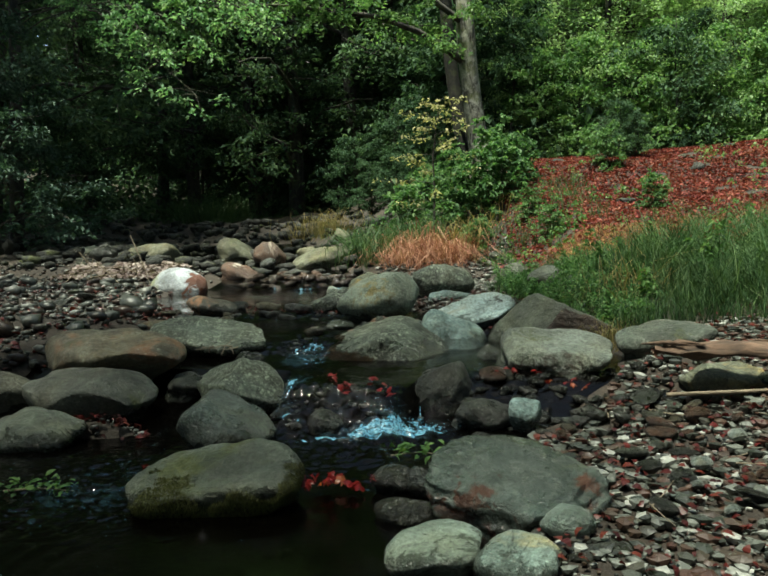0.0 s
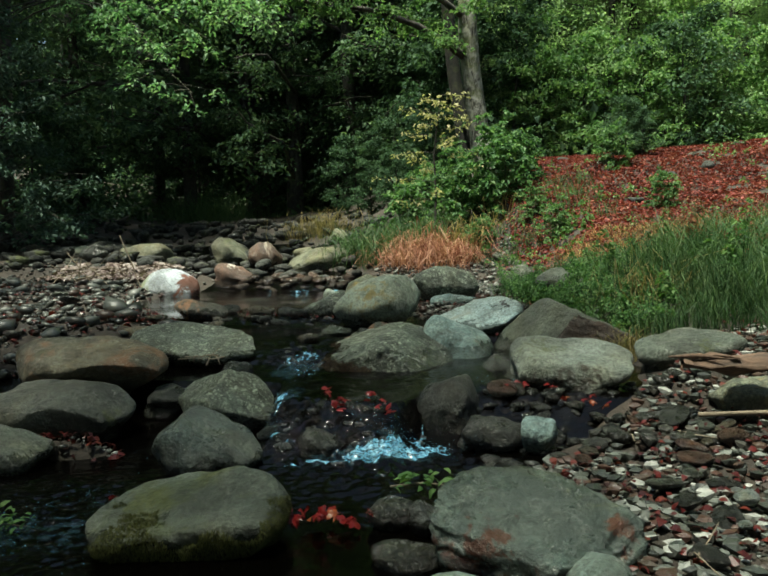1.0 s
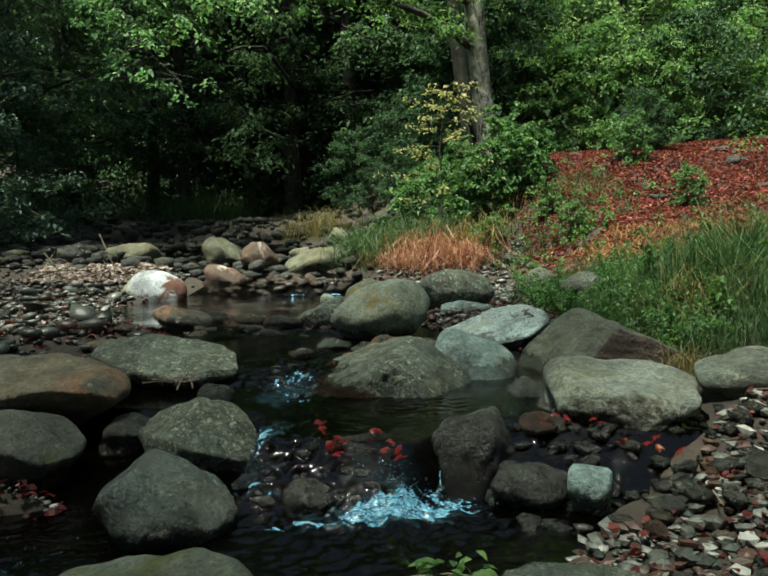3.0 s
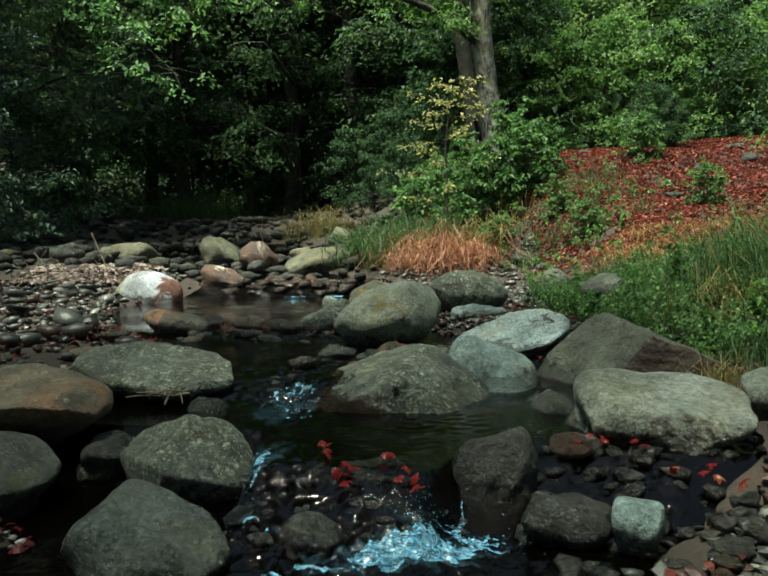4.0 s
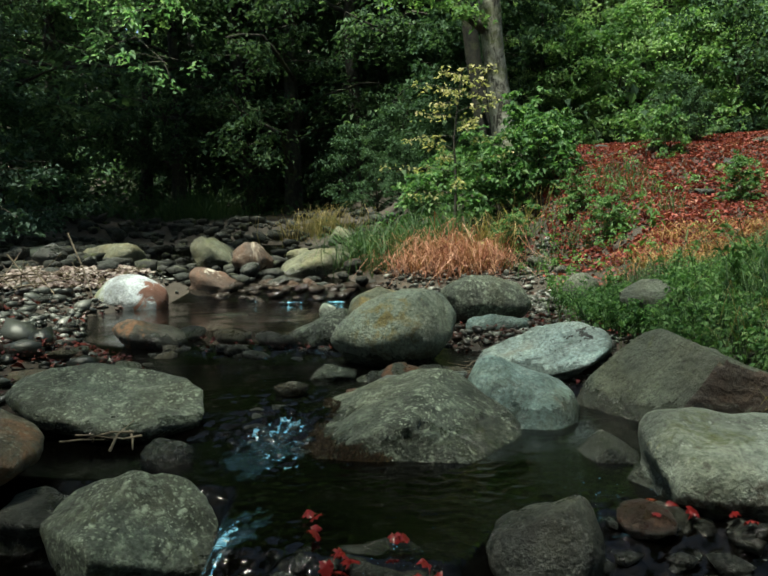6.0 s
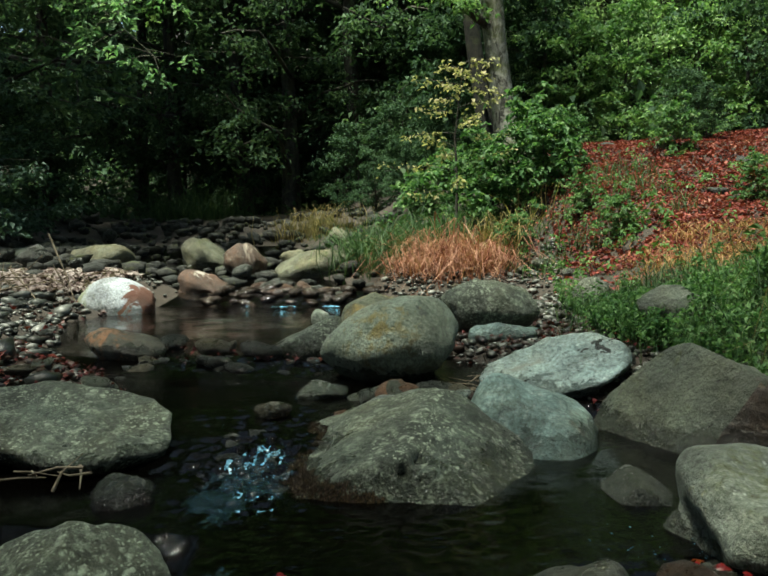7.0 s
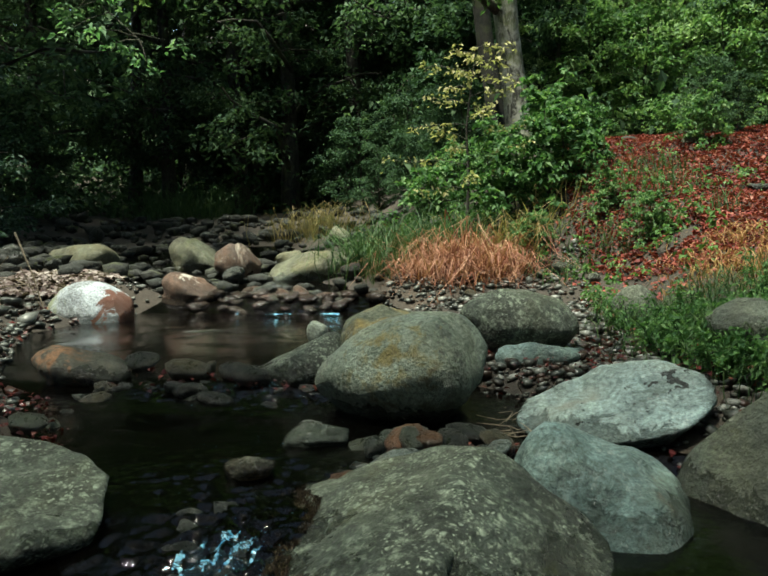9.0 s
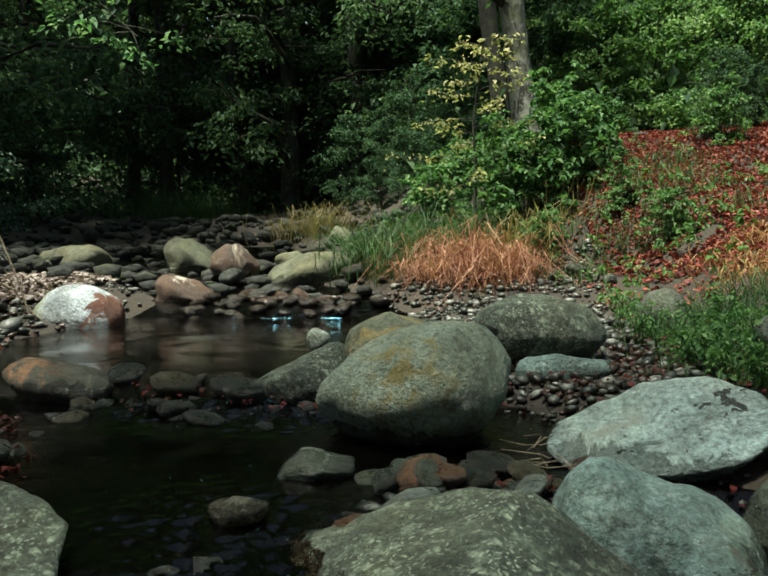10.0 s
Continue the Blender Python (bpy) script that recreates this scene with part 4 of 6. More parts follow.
def moss_fringe(ob, keep, n, length, mat, label):
    """Short hanging moss on part of a stone, as a part of it."""
    q = np.random.default_rng(12)
    me = ob.data
    tris = [p for p in me.polygons if keep(p.center, p.normal, (ob.matrix_world @ p.center).z)]
    size = np.array([p.area for p in tris])
    pick = q.choice(len(tris), n, p=size / size.sum())
    corner = np.array([[tuple(me.vertices[i].co) for i in p.vertices] for p in tris])[pick]
    u = np.sort(q.uniform(0, 1, (n, 2)), axis=1)
    share = np.stack([u[:, 0], u[:, 1] - u[:, 0], 1 - u[:, 1]], 1)
    c = (corner * share[:, :, None]).sum(1)
    nn = np.array([tuple(p.normal) for p in tris])[pick]
    along = nn * 0.55 + np.array([0, 0, -0.8]) + q.normal(0, 0.3, (n, 3))
    ln = length * q.uniform(0.4, 1.3, n)
    v, f = leaf_arrays(c + nn * 0.004, along, nn, ln, ln * 0.16, 0.1, 0.1)
    part("moss", mesh_from("moss", v, f, mat), ob, label)


moss_fringe(mossy_boulder, lambda c, n, h: n.y < 0.0 and -0.28 < h < -0.16 + 0.10 * noise.noise(c * 7) + 0.08 * c.x, 6500, 0.02, MOSS_GREEN, "short olive-green moss above the waterline")
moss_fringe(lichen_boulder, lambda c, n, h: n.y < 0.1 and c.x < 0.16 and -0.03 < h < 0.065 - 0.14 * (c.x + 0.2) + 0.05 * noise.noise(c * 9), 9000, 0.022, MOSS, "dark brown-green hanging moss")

# rotten log
r = np.random.default_rng(3)
log = thing("fallen_log", (1.56, 4.0, 0.19), "rotten reddish-brown log lying across stones", "log", turn=4)
pts = [(-0.44 + 0.11 * k, 0.012 * math.sin(k), 0.01 * math.cos(1.7 * k)) for k in range(13)]
v, f = tube(pts, [0.02, 0.045, 0.058, 0.062, 0.06, 0.063, 0.058, 0.06, 0.062, 0.058, 0.06, 0.055, 0.05], 22)
v = [(a, b + 0.022 * noise.noise(Vector((a * 7, b * 40, c * 40))), c * 0.62 + 0.03 * noise.noise(Vector((a * 5, b * 35, c * 35 + 4)))) for a, b, c in v]
part("trunk", mesh_from("trunk", v, f, LOGWOOD, True), log)
for k in range(9):
    a = r.uniform(-0.4, 0.7)
    v, f = tube([(a - 0.09, r.uniform(-0.05, 0.05), 0.03), (a, r.uniform(-0.05, 0.05), 0.045), (a + 0.1, r.uniform(-0.06, 0.06), 0.035)], [0.004, 0.012, 0.003], 5)
    part("splinter", mesh_from("splinter", v, f, LOGWOOD, True), log)


# ---------------------------------------------------------------- trees and shrubs
def bent(p, q, sag, n, r, wild=0.06):
    """Points from p to q, bowed by sag upwards and uneven."""
    p, q = np.array(p, float), np.array(q, float)
    t = np.linspace(0, 1, n)[:, None]
    pts = p + (q - p) * t + np.array([0, 0, 1.0]) * sag * 4 * t * (1 - t)
    pts[1:-1] += r.normal(0, wild, (n - 2, 3)) * np.linalg.norm(q - p) * 0.3
    return pts


def make_tree(label, height, radius, first, reach, limbs, seed, leaf_mat, bark_mat, per=60, size=0.13, spray=0.75, twigs=4, lean=0.05, name="tree", fork=False):
    """A broadleaf tree: tapered trunk, limbs with twigs and layered sprays of leaves. Built at the origin."""
    r = np.random.default_rng(seed)
    root = thing(name, (0, 0, 0), label, "tree" if name == "tree" else "shrub", "trees of the wood" if name == "tree" else "shrubs")
    a = r.uniform(0, 6.28)
    top = np.array([math.cos(a) * lean * height, math.sin(a) * lean * height, height])
    pts = bent((0, 0, -0.3), top, 0, 9, r, 0.02)
    rad = radius * np.linspace(1, 0.12, 9) ** 0.9
    rad[0] *= 1.35
    v, f = tube(pts, rad, 10)
    part("trunk", mesh_from("trunk", v, f, bark_mat, True), root)
    cents, rads = [], []
    for i in range(limbs):
        wood = Soup()
        u = first + (1 - first) * (i + r.uniform(0, 1)) / limbs
        p = pts[0] + (top - pts[0]) * u
        b = i * 2.4 + r.uniform(-0.5, 0.5)
        ln = reach * (1.05 - 0.65 * u ** 1.5) * r.uniform(0.7, 1.15)
        q = p + np.array([math.cos(b) * ln, math.sin(b) * ln, ln * r.uniform(-0.05, 0.35)])
        lp = bent(p, q, 0.08 * ln, 6, r)
        k = radius * 0.36 * (1.1 - u)
        v, f = tube(lp, np.linspace(k, k * 0.2, 6), 5)
        wood.add(v, f)
        for j in range(twigs):
            s = 0.3 + 0.7 * (j + r.uniform(0, 1)) / twigs
            c = lp[0] + (q - lp[0]) * s
            e = c + r.normal(0, 0.35, 3) * np.array([1, 1, 0.45]) * ln * 0.5
            v, f = tube(bent(c, e, 0.02, 3, r), [k * 0.3, k * 0.2, k * 0.08], 4)
            wood.add(v, f)
            cents.append(e)
            rads.append(spray * r.uniform(0.6, 1.2))
            cents.append(c + r.normal(0, 0.15, 3))
            rads.append(spray * r.uniform(0.4, 0.8))
        part("limb", wood.mesh("limb", bark_mat, True), root)
    v, f = sprays(np.array(cents), np.array(rads), per, size, r=r)
    part("crown", mesh_from("crown", v, f, leaf_mat), root)
    return root


def plant(proto, x, y, turn, scale, first, z=None):
    """The first call moves the built one, later ones copy it."""
    m = pose(x, y, (gz(x, y) if z is None else z), 0, 0, turn)
    if first:
        proto.scale = (scale, scale, scale)
        proto.matrix_basis = m @ Matrix.Diagonal((scale, scale, scale, 1))
        return proto
    ob = copy_thing(proto, m)
    ob.scale = (scale, scale, scale)
    return ob


def grove(protos, places, r):
    used = set()
    for i, (x, y) in enumerate(places):
        p = protos[i % len(protos)]
        plant(p, x, y, r.uniform(0, 360), r.uniform(0.85, 1.2), p.name not in used)
        used.add(p.name)


r = np.random.default_rng(21)
dark_trees = [make_tree("tall broadleaf tree with shade painted into its leaves", 17, 0.2, 0.07, 3.6, 36, 31 + k, GREEN_SHADED, BARK_DARK, per=62, size=0.15, spray=0.85, twigs=4) for k in range(3)]
# trees beside and behind the path are unseen, added to block sky light
places = [(-15, 9), (-13.5, 12.5), (-12, 16), (-11.5, 19.5), (-14.5, 20), (-7.5, 23.5), (-11, 23), (-4.6, 22.5), (-3.2, 24.5), (-8, 26), (-1.8, 23), (-16, 26), (-4.8, 28), (-12.5, 30), (-1.4, 22.0), (-18, 15), (-9.8, -6), (3.5, -10.0), (-14, -9), (-8, -12), (-2, -11.5), (9, -10), (13, -6), (11.5, -1.5), (10.5, 3.0), (11.5, 7.5), (13, 12), (-17, -3), (-18, 4), (6.5, -7.5), (2.2, 30), (5, 32), (9, 32.5), (13, 33), (-6.2, 22.2), (-7.6, 22.6), (-9.2, 21.6), (-5.5, 32.5), (17, 32), (-1.5, 32), (7, 34.5), (-9, 33), (3, 35)]
grove(dark_trees, places, r)
# high crowns out of view, added to block sun over the creek
shade_canopy = make_tree("unseen tall tree with a spreading crown, added as shade", 15, 0.22, 0.44, 4.2, 24, 44, GREEN_SHADED, BARK_DARK, per=70, size=0.17, spray=1.0, twigs=4)
for k, (x, y) in enumerate([(-6.9, -2.2), (-9.6, -0.6), (-9.6, 12.8)]):
    plant(shade_canopy, x, y, 80 * k, 1.0 + 0.06 * k, k == 0)
# sparse crowns out of view, added to weaken the sun on the creek
thin = make_tree("unseen thin-crowned tree added to filter sun over the creek", 15, 0.2, 0.46, 4.4, 22, 47, GREEN_SHADED, BARK_DARK, per=19, size=0.16, spray=1.0, twigs=4)
for k, (x, y, sc) in enumerate([(-3.7, 1.4, 1.2), (-3.5, 3.9, 0.95), (-7.4, 6.4, 0.82)]):
    plant(thin, x, y, 130 * k, sc, k == 0)
# nearer unseen ring of trees, added to cut low sky light
sky_blockers = [(-8.6, 2.4), (-9.0, -3.2), (-5.6, -5.4), (-2.4, -5.0), (0.8, -5.2), (3.9, -5.0), (6.6, -3.6), (8.2, -0.6), (8.4, 2.6), (9.4, 5.8), (-7.4, -7.6), (-1.0, -8.0), (2.4, -8.2)]
for k, (x, y) in enumerate(sky_blockers):
    plant(dark_trees[k % 3], x, y, r.uniform(0, 360), r.uniform(0.85, 1.05), False)
low_dark = [make_tree("leafy shrub with deep shade in its leaf colour", 3.4, 0.05, 0.03, 1.7, 18, 51 + k, GREEN_DEEP_SHADE, BARK_DARK, per=55, size=0.12, spray=0.55, twigs=3, name="shrub") for k in range(2)]
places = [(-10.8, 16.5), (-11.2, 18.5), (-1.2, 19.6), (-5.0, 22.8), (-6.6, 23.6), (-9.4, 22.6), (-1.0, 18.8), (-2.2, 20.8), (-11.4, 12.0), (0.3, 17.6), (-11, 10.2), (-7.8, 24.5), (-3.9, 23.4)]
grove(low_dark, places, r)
lit_trees = [make_tree("young green tree painted sunlit at the wood's edge", 9, 0.10, 0.05, 2.7, 30, 71 + k, GREEN_LIT, BARK_DARK, per=125, size=0.088, spray=0.70, twigs=4) for k in range(2)]
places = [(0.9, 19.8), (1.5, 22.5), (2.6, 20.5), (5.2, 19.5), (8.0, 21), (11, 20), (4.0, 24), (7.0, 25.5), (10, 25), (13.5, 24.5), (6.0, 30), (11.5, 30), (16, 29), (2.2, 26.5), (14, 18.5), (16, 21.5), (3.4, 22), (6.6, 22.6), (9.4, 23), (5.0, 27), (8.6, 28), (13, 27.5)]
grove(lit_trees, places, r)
lit_bush = [make_tree("bright green bush above the leaf-covered bank", 2.4, 0.035, 0.03, 1.25, 16, 91 + k, GREEN_BUSH, BARK_DARK, per=55, size=0.095, spray=0.42, twigs=3, name="shrub") for k in range(2)]
places = [(0.9, 16.9), (1.7, 16.8), (2.9, 16.3), (4.2, 17), (5.4, 16.4), (6.8, 17.2), (8.2, 16.5), (9.6, 17.4), (3.6, 18.6), (6.0, 18.8), (1.0, 18.2), (11, 16.8)]
grove(lit_bush, places, r)

far = np.random.default_rng(8)
for k, (x0, x1, mat, label) in enumerate([(-34, 1, GREEN_SHADED, "dense woods closing the valley, coloured as if shaded"), (1, 30, GREEN_LIT, "dense woods behind the bank, coloured as if sunlit")]):
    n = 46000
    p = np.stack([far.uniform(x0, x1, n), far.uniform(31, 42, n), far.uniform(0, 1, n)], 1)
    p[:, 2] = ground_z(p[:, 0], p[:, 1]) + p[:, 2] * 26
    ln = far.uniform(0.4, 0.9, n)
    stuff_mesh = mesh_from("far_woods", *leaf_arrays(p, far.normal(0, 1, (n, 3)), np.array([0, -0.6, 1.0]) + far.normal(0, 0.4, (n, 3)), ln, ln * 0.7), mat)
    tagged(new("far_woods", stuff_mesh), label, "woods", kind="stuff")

p = np.stack([far.uniform(-18, 3, 16000), far.uniform(15.5, 31, 16000), np.zeros(16000)], 1)
p[:, 2] = ground_z(p[:, 0], p[:, 1]) + 1.1 * far.uniform(0, 1, 16000) ** 2
p = p[(p[:, 0] > -2.2) | (p[:, 1] > 21.5) | (p[:, 0] < -10)]
ln = far.uniform(0.12, 0.26, len(p))
undergrowth = mesh_from("undergrowth", *leaf_arrays(p, far.normal(0, 1, (len(p), 3)), np.array([0, 0, 1.0]) + far.normal(0, 0.4, (len(p), 3)), ln, ln * 0.7), GREEN_SHADED)
tagged(new("undergrowth", undergrowth), "low undergrowth on the forest floor, coloured as if shaded", "undergrowth", kind="stuff")

# the big leaning tree on the bank, with its long bough
main = thing("tree", (-0.36, 15.65, 2.25), "tall tree with mottled grey bark on the bank", "tree", "trees of the wood")
pts = np.array([(0.16, 0, -0.4), (0.08, 0, 0.15), (0.0, 0, 0.7), (-0.07, 0, 1.3), (-0.14, 0, 1.85), (-0.19, 0, 2.4), (-0.21, 0, 3.0), (-0.24, 0, 5.2), (-0.3, 0, 7.5), (-0.4, 0, 10.5)])
v, f = tube(pts, [0.33, 0.24, 0.205, 0.195, 0.19, 0.195, 0.18, 0.16, 0.13, 0.05], 24)
v = [tuple(Vector(p) * 1.0 + Vector((0.022 * noise.noise(Vector(p) * 5), 0.022 * noise.noise(Vector(p) * 5 + Vector((9, 0, 0))), 0))) for p in v]
part("trunk", mesh_from("trunk", v, f, BARK_LIT, True), main, "mottled pale grey trunk")
rr = np.random.default_rng(5)
cents, rads = [], []
for i in range(20):
    z = rr.uniform(3.6, 10.3)
    a, ln = rr.uniform(0, 6.28), rr.uniform(1.2, 3.0)
    p = np.array([np.interp(z, pts[:, 2], pts[:, 0]), 0, z])
    q = p + np.array([math.cos(a) * ln, math.sin(a) * ln, rr.uniform(0, 0.5)])
    v, f = tube(bent(p, q, 0.1, 5, rr), np.linspace(0.05, 0.01, 5), 5)
    part("limb", mesh_from("limb", v, f, BARK_DARK, True), main)
    for s in (0.5, 0.8, 1.0):
        cents.append(p + (q - p) * s + rr.normal(0, 0.2, 3))
        rads.append(rr.uniform(0.4, 0.8))
for i in range(12):
    cents.append(np.array([rr.normal(-0.2, 0.75), rr.uniform(-1.0, -0.2), rr.uniform(2.7, 3.5)]))
    rads.append(rr.uniform(0.22, 0.42))
# long boughs arching over the creek, with hanging flat sprays
for bough, radii, n, low in [
        (np.array([(-0.17, 0, 2.1), (-0.6, -0.35, 2.4), (-1.1, -0.7, 2.66), (-1.8, -1.0, 2.9), (-2.6, -1.3, 3.0), (-3.6, -1.7, 3.06), (-4.6, -2.1, 3.0)]), [0.085, 0.075, 0.06, 0.05, 0.038, 0.022, 0.008], 44, -0.25),
        (np.array([(-0.2, 0, 2.9), (-0.8, -0.5, 3.3), (-1.6, -1.0, 3.5), (-2.6, -1.6, 3.5), (-3.8, -2.2, 3.3), (-4.8, -2.6, 3.0), (-5.4, -2.9, 2.7)]), [0.07, 0.06, 0.05, 0.04, 0.03, 0.018, 0.006], 46, -0.6)]:
    wood = Soup()
    v, f = tube(bough, radii, 7)
    wood.add(v, f)
    for i in range(n):
        s = rr.uniform(0.12, 1.0) ** 0.7
        c = np.array([np.interp(s, np.linspace(0, 1, 7), bough[:, k]) for k in range(3)])
        e = c + np.array([rr.normal(0, 0.35), rr.normal(0, 0.4), rr.uniform(low, 0.3)])
        v, f = tube(bent(c, e, 0.03, 3, rr), [0.011, 0.007, 0.003], 4)
        wood.add(v, f)
        cents.append(e)
        rads.append(rr.uniform(0.22, 0.45))
    part("bough", wood.mesh("bough", BARK_DARK, True), main, "long dark bough reaching over the creek")
v, f = sprays(np.array(cents), np.array(rads), 58, 0.10, r=rr)
part("crown", mesh_from("crown", v, f, GREEN_BUSH), main)

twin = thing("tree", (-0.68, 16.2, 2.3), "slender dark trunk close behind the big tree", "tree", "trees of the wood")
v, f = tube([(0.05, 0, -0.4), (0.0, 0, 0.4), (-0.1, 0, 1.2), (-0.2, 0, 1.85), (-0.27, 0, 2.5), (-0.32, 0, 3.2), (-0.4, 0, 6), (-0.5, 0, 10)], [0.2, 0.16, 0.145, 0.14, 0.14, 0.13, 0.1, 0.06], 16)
part("trunk", mesh_from("trunk", v, f, BARK_SHADE, True), twin, "trunk painted dark brown for shade")
cents = np.stack([rr.normal(-0.5, 0.9, 16), rr.normal(0, 0.9, 16), rr.uniform(5.5, 10.5, 16)], 1)
v, f = sprays(cents, rr.uniform(0.5, 0.9, 16), 60, 0.12, r=rr)
part("crown", mesh_from("crown", v, f, GREEN_SHADED), twin)

# a limb of bright hanging leaves over the water, from a tree on the far side
over = thing("tree", (-9.8, 14.0, 0.65), "creekside tree with bright leafy boughs over the water", "tree", "trees of the wood")
v, f = tube([(0, 0, -0.3), (0.1, 0, 2), (0.3, -0.1, 5), (0.5, -0.2, 9)], [0.16, 0.13, 0.11, 0.05], 10)
part("trunk", mesh_from("trunk", v, f, BARK_DARK, True), over)
wood = Soup()
cents, rads = [], []
for k, (ex, ey, ez) in enumerate([(5.3, -2.0, 3.46), (4.45, -2.0, 3.34), (6.1, -2.0, 3.9), (5.0, -2.0, 2.62), (6.4, -1.9, 3.55), (5.6, -1.6, 4.3), (3.7, -1.6, 3.9), (2.4, -1.0, 4.4)]):
    p = np.array([0.25, -0.08, 4.4 + 0.16 * k])
    q = np.array([ex, ey, ez])
    lp = bent(p, q, 0.7, 7, rr, 0.03)
    wood = Soup()
    v, f = tube(lp, np.linspace(0.02, 0.004, 7), 5)
    wood.add(v, f)
    for i in range(16):
        s = rr.uniform(0.45, 1.0) ** 0.6
        c = np.array([np.interp(s, np.linspace(0, 1, 7), lp[:, d]) for d in range(3)])
        e = c + np.array([rr.normal(0, 0.28), rr.normal(0, 0.28), rr.uniform(-0.3, 0.12)])
        v, f = tube(bent(c, e, 0.02, 3, rr), [0.008, 0.005, 0.002], 4)
        wood.add(v, f)
        cents.append(e)
        rads.append(rr.uniform(0.16, 0.36))
    part("limb", wood.mesh("limb", BARK_DARK, True), over)
v, f = sprays(np.array(cents), np.array(rads), 26, 0.095, droop=0.5, r=rr)
part("crown", mesh_from("crown", v, f, GREEN_YOUNG), over)

# shrub with bluish leaves at the left side of the creek
blue = make_tree("leafy creekside shrub with dull blue-green leaves", 4.2, 0.06, 0.03, 2.0, 22, 111, GREEN_BLUE, BARK_DARK, per=60, size=0.10, spray=0.5, twigs=4, name="shrub")
plant(blue, -9.0, 12.2, 40, 1.0, True)

# yellowing sapling and the green shrub in front of the big tree
sap = thing("sapling", (-0.92, 12.35, 1.05), "thin sapling with yellowing layered leaves", "sapling")
stem = np.array([(0, 0, -0.1), (0.02, 0, 0.5), (0.0, 0, 1.1), (0.06, 0, 1.6), (0.12, 0, 2.02)])
wood = Soup()
v, f = tube(stem, [0.022, 0.018, 0.013, 0.009, 0.003], 6)
part("trunk", mesh_from("trunk", v, f, BARK_DARK, True), sap)
cents, rads = [], []
for i in range(22):
    u = 0.16 + 0.84 * i / 21
    p = np.array([np.interp(u, np.linspace(0, 1, 5), stem[:, d]) for d in range(3)])
    a = i * 2.4
    ln = (1.0 - 0.72 * u) * rr.uniform(0.85, 1.25) + 0.12
    q = p + np.array([math.cos(a) * ln, math.sin(a) * ln * 0.6, rr.uniform(-0.02, 0.14)])
    v, f = tube(bent(p, q, 0.03, 4, rr), [0.007, 0.005, 0.004, 0.002], 4)
    part("limb", mesh_from("limb", v, f, BARK_DARK, True), sap)
    for s in (0.35, 0.55, 0.75, 0.95):
        cents.append(p + (q - p) * s)
        rads.append(0.14)
cents.append(stem[-1])
rads.append(0.1)
v, f = sprays(np.array(cents), np.array(rads), 9, 0.066, flat=0.2, r=rr)
part("crown", mesh_from("crown", v, f, YELLOW_LEAF), sap, "cream and yellow leaves in flat layers")
shrub_front = [make_tree("bright green leafy shrub on the bank", 1.15, 0.02, 0.05, 0.66, 18, 131 + k, GREEN_SHRUB, BARK_DARK, per=20, size=0.10, spray=0.22, twigs=3, name="shrub") for k in range(2)]
for k, (x, y, sc) in enumerate([(-0.35, 12.3, 0.9), (0.2, 12.4, 0.85), (-0.05, 13.0, 0.9), (0.5, 13.0, 0.6), (-0.7, 13.2, 0.8), (-1.5, 13.2, 0.9), (1.95, 13.3, 0.55), (-1.2, 14.4, 0.7), (-0.7, 14.6, 0.5), (0.1, 14.5, 0.45), (0.6, 11.6, 0.35), (-0.15, 11.6, 0.4), (0.9, 10.6, 0.4), (2.3, 10.9, 0.4)]):
    plant(shrub_front[k % 2], x, y, 57 * k, sc, k < 2)
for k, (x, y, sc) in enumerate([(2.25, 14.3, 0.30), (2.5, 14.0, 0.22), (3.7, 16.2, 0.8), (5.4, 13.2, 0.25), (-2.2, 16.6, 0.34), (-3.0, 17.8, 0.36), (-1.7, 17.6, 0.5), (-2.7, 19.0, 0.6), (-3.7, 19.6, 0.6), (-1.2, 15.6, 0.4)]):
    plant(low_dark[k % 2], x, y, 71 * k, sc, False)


# ---------------------------------------------------------------- grass, weeds and litter
def scatter(n, x0, x1, y0, y1, r, keep=None):
    p = np.stack([r.uniform(x0, x1, n), r.uniform(y0, y1, n)], 1)
    if keep is not None:
        p = p[keep(p[:, 0], p[:, 1])]
    return np.concatenate([p, rough_ground(p[:, 0], p[:, 1])[:, None]], 1)


def stuff(name, arrays, mat, label, category):
    return tagged(new(name, mesh_from(name, *arrays, mat)), label, category, kind="stuff")


def tufts(centres, per, spread, r):
    c = np.repeat(centres, per, axis=0)
    c[:, :2] += r.normal(0, spread, (len(c), 2))
    c[:, 2] = rough_ground(c[:, 0], c[:, 1]) - 0.01
    return c


def clump(name, x, y, n, spread, height, lean, width, mat, label, r, droop=0.5):
    """One tussock of grass, its root at (x, y)."""
    c = np.zeros((n, 3))
    c[:, :2] = r.normal(0, spread, (n, 2))
    c[:, 2] = rough_ground(c[:, 0] + x, c[:, 1] + y) - gz(x, y)
    away = c + r.normal(0, spread * 1.3, (n, 3)) - np.array([0, spread * 1.2, 0]) * (droop > 0.9)
    ob = tagged(new(name, mesh_from(name, *blades(c, height, lean, width, r, droop, away, 0.19 if droop > 0.75 else 0.10), mat)), label, "grass", "grass tussocks", "stuff")
    ob.matrix_world = pose(x, y, gz(x, y))
    return ob


